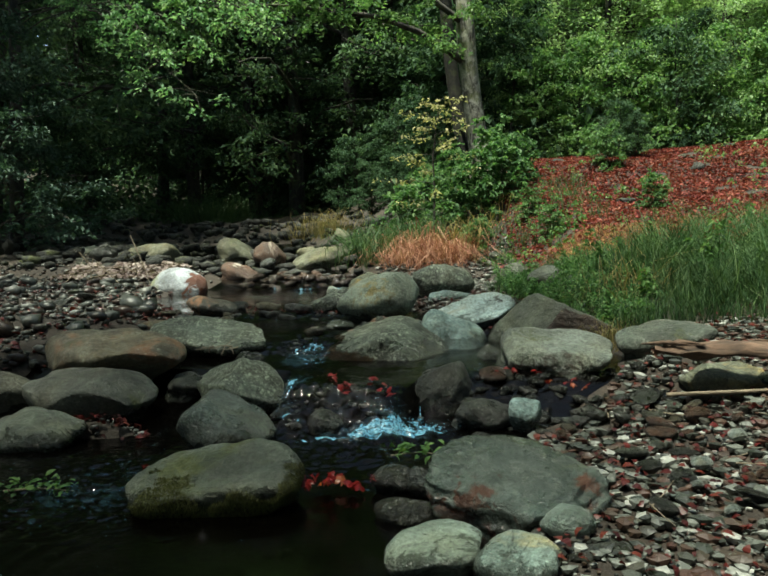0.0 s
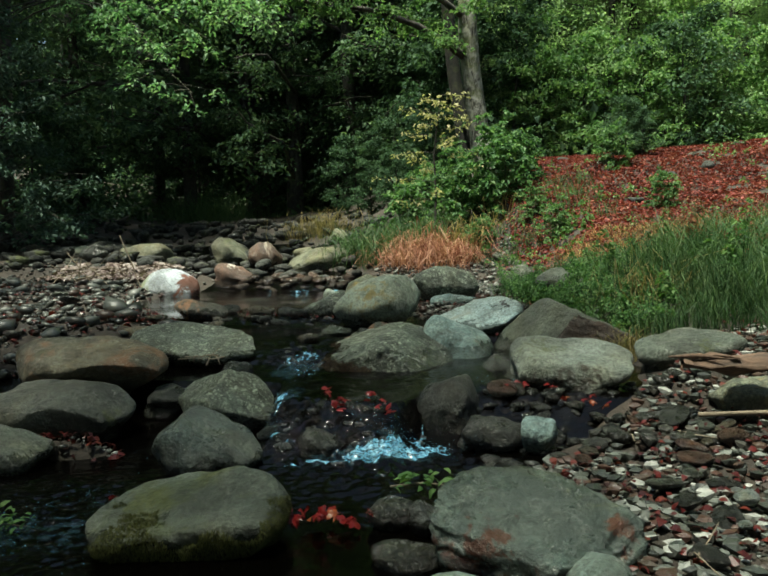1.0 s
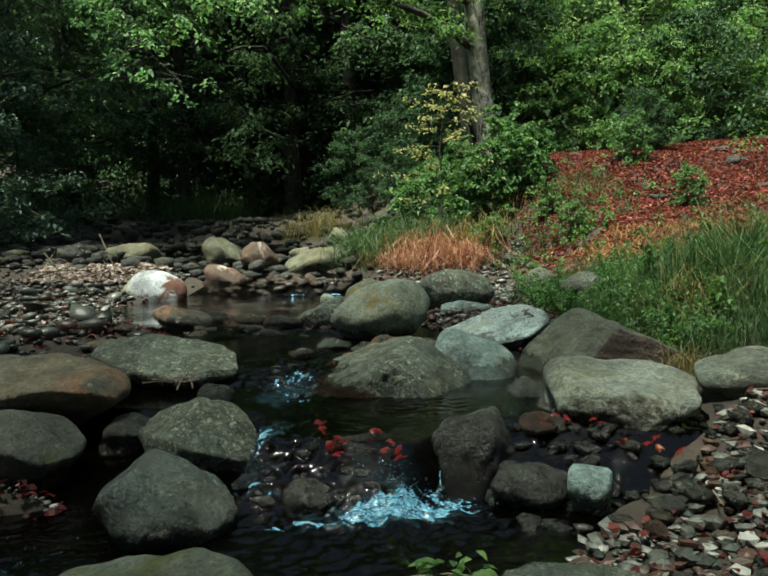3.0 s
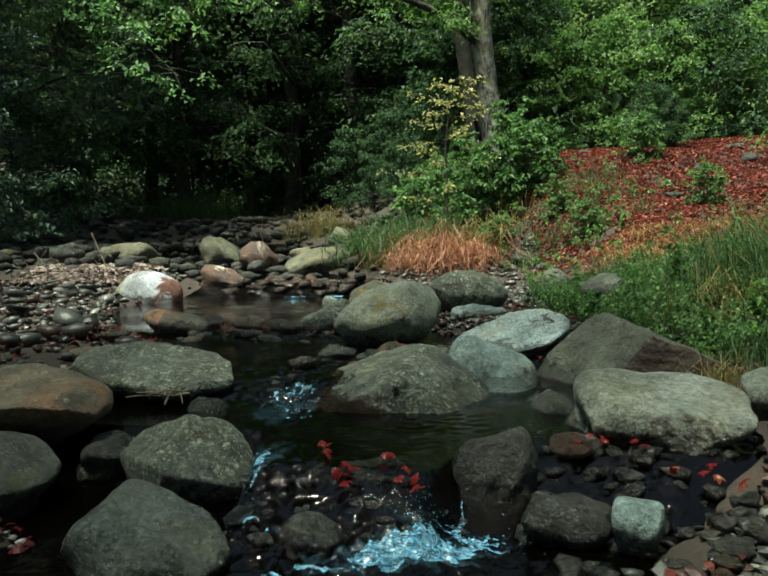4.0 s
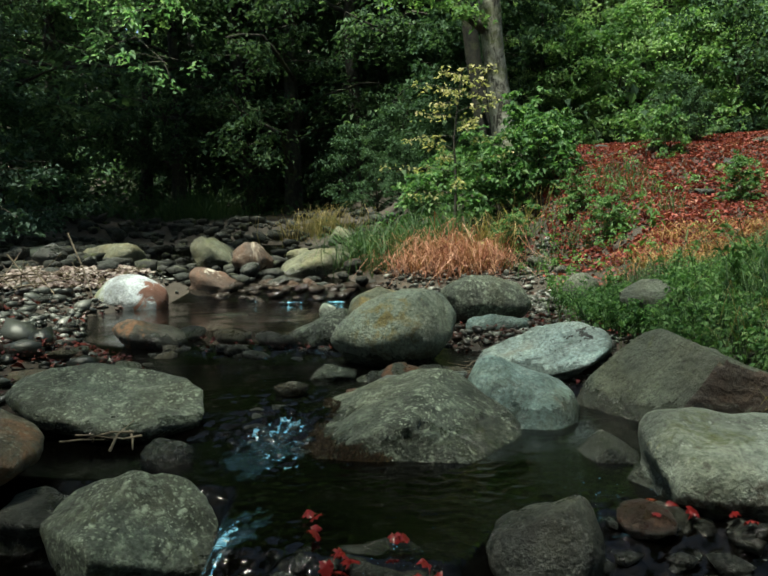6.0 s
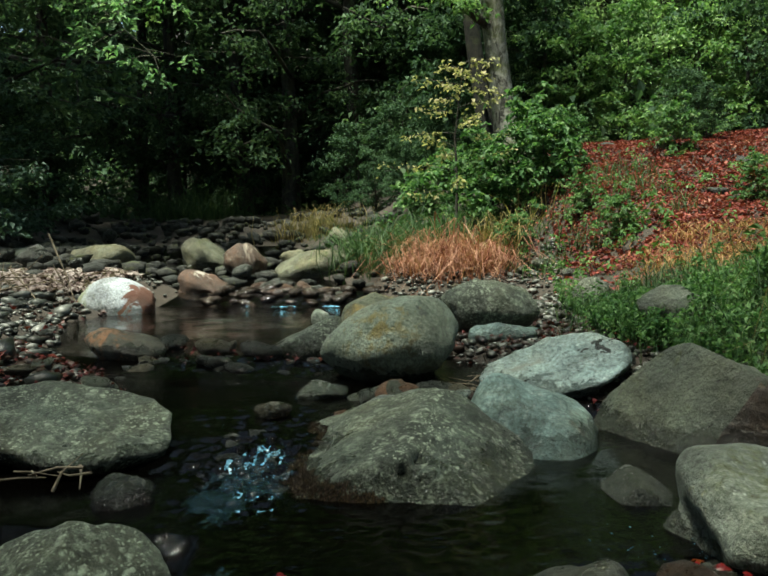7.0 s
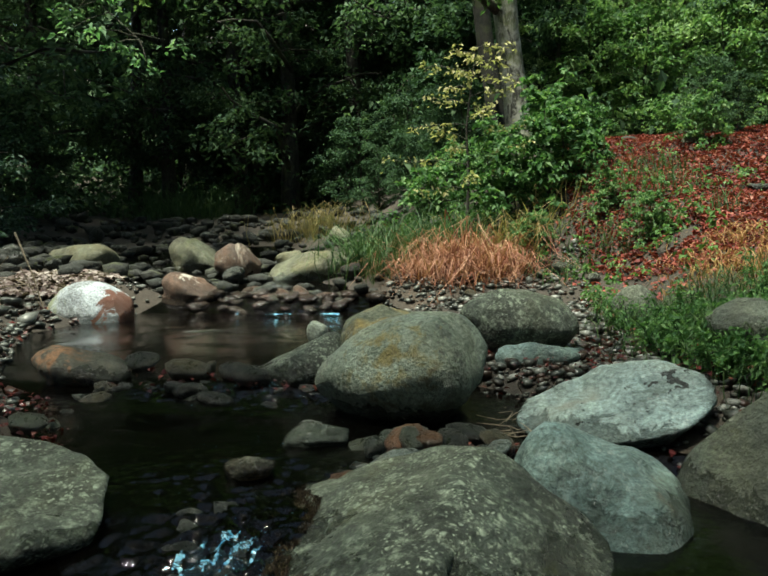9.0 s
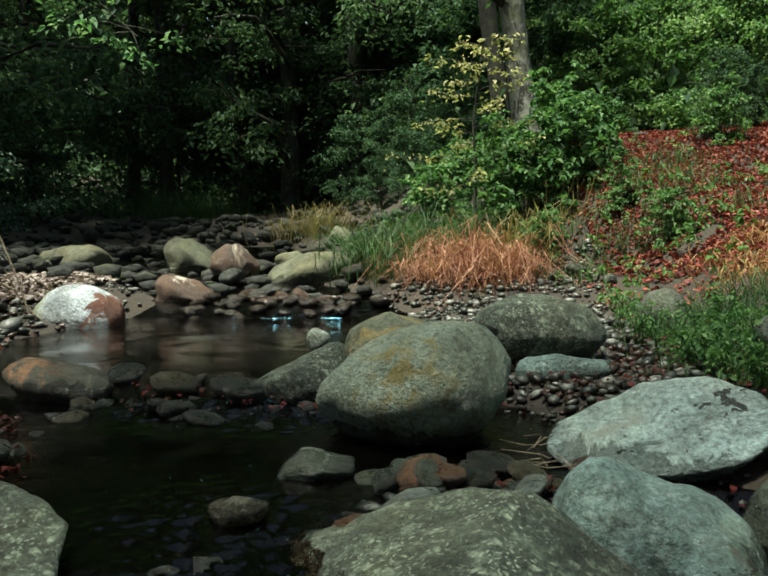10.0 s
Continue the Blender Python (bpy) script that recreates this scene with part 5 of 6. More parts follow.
r = np.random.default_rng(77)
for x, y, n, s, h, l, k, mat, label in [
        (-1.22, 11.05, 260, 0.16, 0.32, 2.2, 1.0, GRASS_DRY, "drooping tussock of dry reddish grass"),
        (-0.98, 11.2, 420, 0.2, 0.50, 1.5, 1.0, GRASS_DRY, "tangled tussock of dry reddish grass"),
        (-0.72, 11.15, 400, 0.2, 0.46, 1.6, 1.0, GRASS_DRY, "drooping tussock of dry rust-coloured grass"),
        (-0.85, 10.95, 320, 0.22, 0.36, 2.0, 0.9, GRASS_DRY, "tangled tussock of dry rust-coloured grass"),
        (-0.48, 11.2, 200, 0.18, 0.36, 1.8, 1.0, GRASS_DRY, "smaller tussock of dry red grass"),
        (-1.85, 11.5, 800, 0.22, 0.52, 1.1, 0.7, GRASS, "green grass tussock beside the dry one"),
        (-1.45, 11.75, 800, 0.26, 0.60, 0.9, 0.6, GRASS, "tall green grass tussock with thin stems"),
        (-1.1, 12.0, 500, 0.3, 0.70, 0.9, 0.5, GRASS, "loose green grass under the sapling"),
        (-0.55, 11.65, 160, 0.2, 0.62, 1.3, 0.7, GRASS_YEL, "straw-coloured tussock of bent grass"),
        (-0.25, 11.9, 120, 0.2, 0.55, 1.3, 0.7, GRASS_YEL, "thin straw-coloured bent grass"),
        (1.55, 6.45, 600, 0.20, 0.45, 1.25, 0.62, GRASS, "tall green grass tussock above the boulders"),
        (2.05, 6.6, 700, 0.24, 0.558, 1.25, 0.62, GRASS, "tall dense green grass on the bank"),
        (2.6, 7.0, 800, 0.28, 0.594, 1.25, 0.62, GRASS, "tall dense green grass on the bank"),
        (1.85, 5.9, 450, 0.2, 0.42, 0.9, 0.7, GRASS, "green grass tussock hanging over stones"),
        (2.5, 6.2, 600, 0.25, 0.495, 1.25, 0.62, GRASS, "tall green grass tussock on the bank"),
        (1.3, 6.05, 120, 0.12, 0.36, 1.0, 0.8, GRASS_YEL, "dry yellow grass at the foot of the bank"),
        (1.75, 6.9, 700, 0.22, 0.54, 1.25, 0.62, GRASS, "tall dense green grass on the bank"),
        (2.2, 7.3, 800, 0.26, 0.594, 1.25, 0.62, GRASS, "tall dense green grass on the bank"),
        (2.35, 5.7, 700, 0.24, 0.54, 1.25, 0.62, GRASS, "tall green grass leaning over the log"),
        (2.9, 6.1, 800, 0.28, 0.594, 1.25, 0.62, GRASS, "tall dense green grass on the bank"),
        (3.1, 6.7, 800, 0.28, 0.594, 1.25, 0.62, GRASS, "tall dense green grass on the bank"),
        (1.05, 5.25, 90, 0.06, 0.2, 1.0, 0.7, GRASS_YEL, "small tuft of dry grass between boulders"),
        (-8.7, 20.2, 420, 0.5, 0.8, 1.6, 0.7, GRASS, "shaded green grass clump far up the creek"),
        (-7.7, 20.0, 460, 0.5, 0.85, 1.5, 0.7, GRASS, "shaded green grass clump far up the creek"),
        (-3.4, 14.6, 400, 0.3, 0.5, 0.8, 0.6, GRASS_YEL, "brownish grass at the edge of the wood")]:
    clump("grass_tussock", x, y, n, s, h, l, 0.0028 if y < 9 else 0.005, mat, label, r, k)

on_bank = lambda x, y: x > bank_foot(y) + 0.12
roots = tufts(scatter(620, 0.3, 4.2, 5.2, 8.3, r, on_bank), 24, 0.10, r)
stuff("grass", blades(roots, 0.26, 1.0, 0.0025, r, 0.7), GRASS, "short green grass and weeds on the bank", "grass")
roots = tufts(scatter(330, 1.0, 6.0, 8.3, 9.7, r, on_bank), 24, 0.16, r)
stuff("yellow_grass", blades(roots, 0.13, 1.5, 0.004, r, 0.9, None, 0.08), GRASS_ORANGE, "dry orange grass along the foot of the bank", "grass")
roots = tufts(scatter(70, -1.0, 1.6, 10.6, 12.6, r, on_bank), 20, 0.1, r)
stuff("mixed_grass", blades(roots, 0.26, 0.9, 0.004, r), GRASS, "sparse green grass below the shrubs", "grass")

# broad-leaved weeds
c = scatter(1100, 0.15, 1.45, 5.6, 7.6, r, on_bank)
c[:, 2] += r.uniform(0.03, 0.17, len(c))
v, f = sprays(c, r.uniform(0.04, 0.11, len(c)), 14, 0.038, flat=0.35, r=r)
stuff("weeds", (v, f), GREEN_FRESH, "bright green broad-leaved weeds on the bank", "plants")
c = scatter(90, 0.3, 5.5, 9.2, 14.6, r, on_bank)
c[:, 2] += r.uniform(0.05, 0.2, len(c))
v, f = sprays(c, r.uniform(0.05, 0.12, len(c)), 14, 0.05, flat=0.35, r=r)
stuff("bank_weeds", (v, f), GREEN_BUSH, "scattered green weeds among fallen leaves", "plants")


c = scatter(36, 1.2, 3.4, 5.7, 7.6, r, on_bank)
tall = []
for x, y, z in c:
    h = r.uniform(0.2, 0.55)
    lean = r.normal(0, 0.12, 2)
    for u in np.linspace(0.25, 1, 6):
        tall.append((x + lean[0] * u * h * 2, y + lean[1] * u * h * 2, z + u * h))
tall = np.array(tall)
v, f = sprays(tall, r.uniform(0.04, 0.09, len(tall)), 9, 0.06, flat=0.3, r=r)
stuff("tall_weeds", (v, f), GREEN_WEED, "tall dark green leafy weeds in the grass", "plants")
c = scatter(40, -0.4, 1.6, 9.0, 11.6, r, on_bank)
c[:, 2] += r.uniform(0.05, 0.25, len(c))
v, f = sprays(c, r.uniform(0.08, 0.16, len(c)), 18, 0.06, flat=0.35, r=r)
stuff("shade_weeds", (v, f), GREEN_WEED, "dark green weeds below the shrubs", "plants")


def litter(n, x0, x1, y0, y1, size, r, keep=None, lift=0.012):
    p = scatter(n, x0, x1, y0, y1, r, keep)
    m = len(p)
    p[:, 2] += lift + r.uniform(0, 0.02, m)
    al = r.normal(0, 1, (m, 3)) * np.array([1, 1, 0.28])
    up = np.array([0, 0, 1.0]) + r.normal(0, 0.38, (m, 3))
    s = size * r.uniform(0.6, 1.4, m)
    return (oval_leaves if m < 6000 else leaf_arrays)(p, al, up, s, s * r.uniform(0.45, 0.8, m), 0.22, 0.2)


patchy = lambda x, y: wobble(x, y, 2.3, 1.0) + wobble(x + 2, y, 5.1, 0.7) > -1.15
hill = lambda x, y: patchy(x, y) & (x > np.interp(y, [8.0, 8.8, 11, 13, 16], [2.4, 1.1, 0.3, 0.2, 0.0])) & (y < 15.6)
stuff("red_litter", litter(88000, 0.2, 9, 8.0, 15.6, 0.048, r, hill), RED_LITTER, "carpet of fallen red-brown leaves on the slope", "leaf litter")
stuff("thin_litter", litter(5200, -0.6, 4.5, 6.4, 12.5, 0.05, r, on_bank), RED_LITTER, "scattered fallen red leaves among grass", "leaf litter")
bar = lambda x, y: (x < shore_left(y) - 0.1)
stuff("bar_litter", litter(1300, -7.5, -2.3, 4.0, 9.5, 0.055, r, bar), WET_LITTER, "thin red litter between the stones of the bar", "leaf litter")
stuff("pale_litter", litter(3000, -6.3, -4.55, 9.9, 10.9, 0.075, r, bar, 0.05), PALE_LITTER, "bleached dry leaves heaped on the bar", "leaf litter")
foot = lambda x, y: (x > -2.6) & (y > 3.66)
stuff("foot_litter", litter(160, -2.6, -1.35, 3.66, 3.86, 0.04, r, foot, 0.03), WET_LITTER, "red leaf scraps below the dark boulder", "leaf litter")
stuff("pool_litter", litter(480, -2.7, -1.75, 5.45, 6.5, 0.026, r, None, 0.05), WET_LITTER, "wet red leaves at the edge of the pool", "leaf litter")
stuff("riffle_litter", litter(90, -2.2, -1.1, 6.55, 6.95, 0.03, r, None, 0.17), WET_LITTER, "dark red leaves caught in the riffle", "leaf litter")
stuff("gap_litter", litter(900, -0.7, 0.9, 5.3, 7.8, 0.026, r, None, 0.03), WET_LITTER, "red and brown leaf scraps between boulders", "leaf litter")
gravel_side = lambda x, y: (x > shore_right(y) - 0.05) & ((x > 0.62 + 0.6 * (y - 3.7)) | (y < 3.7)) & (((x - 1.35) / 2.0) ** 2 + ((y - 3.6) / 2.15) ** 2 < 1 + wobble(x, y, 3.3, 0.16) + wobble(x, y, 9.0, 0.12))
stuff("gravel_litter", litter(1900, 0.4, 3.2, 1.9, 5.8, 0.034, r, gravel_side, 0.03), WET_LITTER, "red leaf scraps among the gravel", "leaf litter")


def weed(x, y, h, n, seed, mat=None):
    """A broad-leaved weed: several stems with pairs of leaves."""
    q = np.random.default_rng(seed)
    w = thing("weed", (x, y, gz(x, y)), "bright green broad-leaved weed on the creek bank", "plant", "weeds on the bank")
    cs = []
    for k in range(n):
        a, ln = q.uniform(0, 6.28), h * q.uniform(0.6, 1.2)
        e = np.array([math.cos(a) * ln * 0.45, math.sin(a) * ln * 0.45, ln])
        v, f = tube(bent((0.02 * math.cos(a), 0.02 * math.sin(a), -0.02), e, 0.03, 4, q), [0.004, 0.003, 0.0025, 0.001], 4)
        part("stem", mesh_from("stem", v, f, GREEN_WEED, True), w)
        cs += [e * u for u in (0.45, 0.7, 0.9, 1.0)]
    cs = np.array(cs)
    v, f = sprays(cs, np.full(len(cs), 0.05), 11, 0.03, flat=0.25, r=q)
    part("foliage", mesh_from("foliage", v, f, GREEN_FRESH), w)


for k, (x, y, h) in enumerate([(0.52, 6.62, 0.2), (0.66, 6.45, 0.22), (0.85, 6.75, 0.26), (1.15, 6.85, 0.28), (0.42, 7.2, 0.24), (1.35, 6.35, 0.24), (0.6, 7.6, 0.26), (0.95, 7.5, 0.3), (1.6, 6.9, 0.3), (0.3, 7.9, 0.2), (1.0, 6.3, 0.16), (0.25, 8.6, 0.3)]):
    weed(x, y, h, 7, 400 + k)


def dead_fern(x, y, h, n, seed):
    """A dried fern: arching stems with curled red-brown leaflets."""
    q = np.random.default_rng(seed)
    w = thing("dead_fern", (x, y, gz(x, y)), "dried red-brown fern standing in tall grass", "plant", "dead ferns")
    cs = []
    for k in range(n):
        a, ln = q.uniform(0, 6.28), h * q.uniform(0.7, 1.2)
        e = np.array([math.cos(a) * ln * 0.5, math.sin(a) * ln * 0.5, ln * 0.9])
        lp = bent((0, 0, -0.02), e, 0.12 * ln, 6, q)
        v, f = tube(lp, np.linspace(0.004, 0.001, 6), 4)
        part("stem", mesh_from("stem", v, f, WOOD, True), w)
        cs += [lp[i] + q.normal(0, 0.012, 3) for i in (2, 3, 4, 5) for _ in range(2)]
    cs = np.array(cs)
    v, f = sprays(cs, np.full(len(cs), 0.05), 10, 0.034, flat=0.3, droop=0.5, r=q)
    part("foliage", mesh_from("foliage", v, f, DEAD_FERN), w, "curled red-brown leaflets")


DEAD_FERN = leafy("dried_fern_leaflets", [(0.07, 0.022, 0.014), (0.17, 0.055, 0.03), (0.27, 0.11, 0.06)], 0.3)
for k, (x, y, h) in enumerate([(2.0, 7.0, 0.5), (2.15, 6.75, 0.42), (1.75, 7.35, 0.34)]):
    dead_fern(x, y, h, 6, 500 + k)


# ---------------------------------------------------------------- creek stones, gravel
r = np.random.default_rng(99)
PEBBLES = {}
for k, mat in enumerate(ST_PEB):
    for j in range(2):
        PEBBLES[(k, j)] = rock_mesh("stone", (1.0, r.uniform(0.65, 0.9), r.uniform(0.42, 0.65)), mat, 200 + 7 * k + j, power=r.uniform(2.1, 3.0), lump=0.16, level=2, pits=0.0)


def loose(n, x0, x1, y0, y1, lo, hi, label, r, keep=None, kinds=range(len(ST_PEB)), sink=0.25, group="creek stones", flat=1.0, wet=False):
    p = scatter(n, x0, x1, y0, y1, r, keep)
    if wet:
        p[:, 2] = np.maximum(p[:, 2], level(p[:, 0], p[:, 1]) - 0.09)
    for x, y, z in p:
        s = lo * (hi / lo) ** (r.uniform(0, 1) ** 1.7)
        k = int(r.choice(list(kinds)))
        ob = new("stone", PEBBLES[(k, int(r.integers(2)))])
        ob.matrix_world = pose(x, y, z + s * sink, r.normal(0, 12), r.normal(0, 12), r.uniform(0, 360)) @ Matrix.Diagonal((s, s * r.uniform(0.75, 1.1), s * flat * r.uniform(0.7, 1.15), 1))
        tagged(ob, label, "stone", group)


loose(84, 0.42, 2.4, 2.0, 4.4, 0.05, 0.16, "small creek stone on the gravel bank", r, gravel_side, (0, 0, 1, 3, 4, 2, 4), flat=0.8)
loose(74, -0.95, 0.05, 5.45, 6.15, 0.07, 0.20, "small creek stone behind the lichen boulder", r, None, (0, 1, 2, 3, 4, 7, 7, 5, 1), 0.35)
loose(26, -6.5, -2.2, 4.2, 9.8, 0.09, 0.30, "loose grey stone on the gravel bar", r, bar, (0, 1, 2, 1, 6, 3, 2, 6), flat=0.6)
loose(20, -9, -3.0, 11.2, 15, 0.25, 0.6, "rounded stone upstream in the shade", r, None, (0, 6, 0))
loose(14, -1.3, 0.4, 9.4, 11.2, 0.10, 0.28, "grey stone on the small beach", r, None, (1, 4, 0, 3))
loose(16, 0.9, 2.4, 2.6, 4.2, 0.14, 0.26, "flat grey creek stone on the gravel bank", r, gravel_side, (0, 1, 4, 0), flat=0.5)
loose(22, -2.75, -1.75, 5.4, 6.5, 0.07, 0.2, "grey stone at the edge of the pool", r, None, (0, 1, 2, 3, 4), 0.35, flat=0.9, wet=True)
loose(8, -1.9, -0.3, 3.0, 3.6, 0.08, 0.2, "dark wet stone just under the surface", r, None, (0, 0, 3), 0.30, flat=0.9, wet=True)
loose(9, 0.12, 0.85, 3.75, 4.62, 0.07, 0.18, "dark wet stone below the pale boulder", r, None, (0, 0, 3, 4), 0.55, flat=0.9, wet=True)
loose(4, -0.9, -0.12, 3.75, 4.15, 0.07, 0.16, "dark wet stone in the small fall", r, None, (0, 0, 4), 0.5, flat=0.9, wet=True)
loose(8, -1.2, -0.8, 4.85, 5.3, 0.07, 0.15, "dark wet stone in the upper chute", r, None, (0, 0), 0.55, flat=0.9, wet=True)
loose(14, -2.4, -1.3, 6.45, 7.2, 0.15, 0.28, "dark stone breaking the riffle", r, None, (0, 3, 0), 0.45, flat=0.9, wet=True)
loose(9, -3.2, -1.7, 10.35, 10.75, 0.22, 0.4, "dark reddish stone in the upper ledge", r, None, (0, 4, 4), 0.2)
loose(10, -4.2, -1.2, 7.2, 10, 0.08, 0.2, "dark stone under shallow water", r, None, (0, 3), 0.3)
loose(5, 1.5, 7, 10, 14.6, 0.2, 0.4, "grey stone among the fallen leaves", r, hill, (0, 0, 3), 0.05)

SMALL = [rock_mesh("bit", (1.0, (0.8, 0.6, 0.9, 0.7)[k], (0.5, 0.32, 0.4, 0.6)[k]), ST_GREY, 300 + k, level=1, pits=0.0, lump=0.25, power=3.0) for k in range(4)]
ROUGH = [rock_mesh("bit", (1.0, 0.75, 0.55), ST_GREY, 330 + k, level=1, pits=0.0, lump=0.3, power=3.2, facets=12, hard=0.96) for k in range(4)]
SHAPES = []
for me in SMALL + ROUGH:
    v = np.empty(len(me.vertices) * 3)
    me.vertices.foreach_get("co", v)
    SHAPES.append((v.reshape(-1, 3), np.array([p.vertices[:] for p in me.polygons])))


def gravel(name, n, x0, x1, y0, y1, lo, hi, mat, label, r, keep=None, wet=False, kind=0):
    p = scatter(n, x0, x1, y0, y1, r, keep)
    if wet:
        p[:, 2] = np.maximum(p[:, 2], level(p[:, 0], p[:, 1]) - 0.035)
    soup = Soup()
    for x, y, z in p:
        s, a = lo * (hi / lo) ** (r.uniform(0, 1) ** 1.5), r.uniform(0, 6.28)
        v, f = SHAPES[(4 if kind == 4 or s > lo * (hi / lo) ** 0.4 else 0) + int(r.integers(4))]
        R = np.array([[math.cos(a), -math.sin(a), 0], [math.sin(a), math.cos(a), 0], [r.normal(0, 0.15), r.normal(0, 0.15), 1]])
        soup.add(v @ R.T * s + np.array([x, y, z + s * 0.2]), f)
    return tagged(new(name, soup.mesh(name, mat, name != "gravel")), label, "gravel", kind="stuff")


def gravel_material(name, k):
    m, nt, bsdf = material(name)
    geo = nt.nodes.new("ShaderNodeNewGeometry")
    col = ramp(nt, geo.outputs["Random Per Island"], [(0.0, (0.03, 0.035, 0.03)), (0.25, (0.08, 0.09, 0.08)), (0.32, (0.12, 0.05, 0.036)), (0.46, (0.11, 0.075, 0.055)), (0.52, (0.12, 0.13, 0.115)), (0.84, (0.30, 0.325, 0.30)), (0.97, (0.72, 0.73, 0.70))])
    col = mix(nt, 1.0, col, (k, k, k * 0.96), "MULTIPLY")
    tc = nt.nodes.new("ShaderNodeTexCoord")
    g = noise_tex(nt, tc.outputs["Object"], 70, 4, 0.7)
    col = mix(nt, 0.5, col, ramp(nt, g, [(0.3, (0.35, 0.35, 0.35)), (0.7, (0.72, 0.72, 0.72))]), "OVERLAY")
    nt.links.new(col, bsdf.inputs["Base Color"])
    bsdf.inputs["Roughness"].default_value = 0.38
    bump(nt, bsdf, g, 0.4, 0.01)
    return m


GRAVEL, GRAVEL_DIM = gravel_material("gravel", 0.42), gravel_material("dull_gravel", 0.23)
gravel("gravel", 11000, 0.35, 3.2, 1.8, 5.4, 0.02, 0.10, GRAVEL, "mixed small creek gravel with red and pale bits", r, gravel_side, False, 4)
gravel("patch_gravel", 2400, -0.95, 1.2, 5.3, 7.4, 0.025, 0.10, GRAVEL_DIM, "small gravel caught behind the lichen boulder", r)
gravel("bar_stones", 330, -7, -2.2, 4.2, 10.2, 0.09, 0.28, GRAVEL_DIM, "flat grey stones of the bar", r, bar, False, 4)
gravel("bar_gravel", 7500, -8, -2.2, 3.6, 11, 0.03, 0.12, GRAVEL_DIM, "grey and reddish gravel of the bar", r, bar)
gravel("beach_gravel", 3400, -1.6, 0.3, 7.2, 11.4, 0.03, 0.12, GRAVEL_DIM, "pale gravel of the small beach", r)
gravel("far_gravel", 800, -9.5, -1.5, 10.6, 18, 0.12, 0.46, ST_BANK, "dark jumbled stones of the upper creek", r, None, False, 4)
gravel("foot_gravel", 120, -2.6, -1.35, 3.64, 3.88, 0.02, 0.06, GRAVEL, "small gravel below the dark boulder", r)
gravel("wet_stones", 210, 0.12, 1.25, 3.72, 4.62, 0.05, 0.16, ST_WET, "dark wet broken stones below the pale boulder", r, None, True)
gravel("wet_stones", 45, -0.9, -0.1, 3.74, 4.08, 0.04, 0.11, ST_WET, "dark wet stones in the small fall", r, None, True)
gravel("wet_stones", 80, -1.18, -0.8, 4.86, 5.3, 0.04, 0.10, ST_WET, "dark wet stones in the upper chute", r, None, True)
gravel("wet_stones", 50, -2.3, -1.0, 6.45, 7.0, 0.04, 0.13, ST_WET, "dark wet stones in the riffle", r, None, True)
gravel("wet_stones", 46, -3.5, -1.6, 10.2, 10.6, 0.12, 0.3, ST_WETRED, "dark red wet stones of the upper ledge", r, None, True, 4)
gravel("bed_gravel", 1500, -3.5, 0.6, 2.2, 10, 0.03, 0.10, GRAVEL_DIM, "dark stones of the creek bed under water", r)


# ---------------------------------------------------------------- foam, leaves on the water, sticks
def foam(name, n, x, y, sx, sy, lo, hi, label, r, lift=0.006, jump=0.0):
    """Drops, bubbles and flecks that stand for glints, on the water or leaping over it."""
    px, py = r.normal(x, sx, n), r.normal(y, sy, n)
    p = np.stack([px, py, water_sheet(px, py) + lift + np.abs(r.normal(0, 1, n)) * jump], 1)
    soup = Soup()
    v0 = np.array([(1, 0, 0), (0, 1, 0), (-1, 0, 0), (0, -1, 0), (0, 0, 1), (0, 0, -1)], float)
    f0 = np.array([(0, 1, 4), (1, 2, 4), (2, 3, 4), (3, 0, 4), (1, 0, 5), (2, 1, 5), (3, 2, 5), (0, 3, 5)])
    for c in p:
        s = lo * (hi / lo) ** r.uniform(0, 1) ** 1.8
        soup.add(v0 * s * np.array([r.uniform(0.7, 1.8), r.uniform(0.5, 1.0), r.uniform(0.5, 1.0)]) + c, f0)
    return tagged(new(name, soup.mesh(name, FOAM, True)), label, "foam", kind="stuff")


def froth(x0, x1, y0, y1, keep, label, stretch=(1.0, 1.0), cut=0.1, step=0.005, rise=0.006, mat=None, lace=0.42):
    """Lacy foam, or a painted sky sheen, lying on the broken water: a lumpy skin with holes, where keep(X, Y) is high.
    """
    X, Y = np.meshgrid(np.arange(x0, x1, step), np.arange(y0, y1, step))
    grain = chop(X * stretch[0] + 5, Y * stretch[1]) + 0.25 * chop(Y * 2.3 * stretch[1] + 1, X * 2.3 * stretch[0])
    amount = keep(X, Y) + lace * grain - 0.5
    Z = water_sheet(X, Y) + 0.003 + rise * np.clip(amount, 0, 1) * (1 + 0.6 * chop(Y * 1.7, X * 1.7))
    i = np.arange(X.size).reshape(X.shape)
    f = np.stack([i[:-1, :-1], i[:-1, 1:], i[1:, 1:], i[1:, :-1]], 2).reshape(-1, 4)
    f = f[(amount.ravel()[f] > cut).all(1)]
    used, back = np.unique(f, return_inverse=True)
    v = np.stack([X, Y, Z], 2).reshape(-1, 3)[used]
    tagged(new("foam", mesh_from("foam", v, back.reshape(-1, 4), mat or FOAM, True)), label, "foam", kind="stuff")


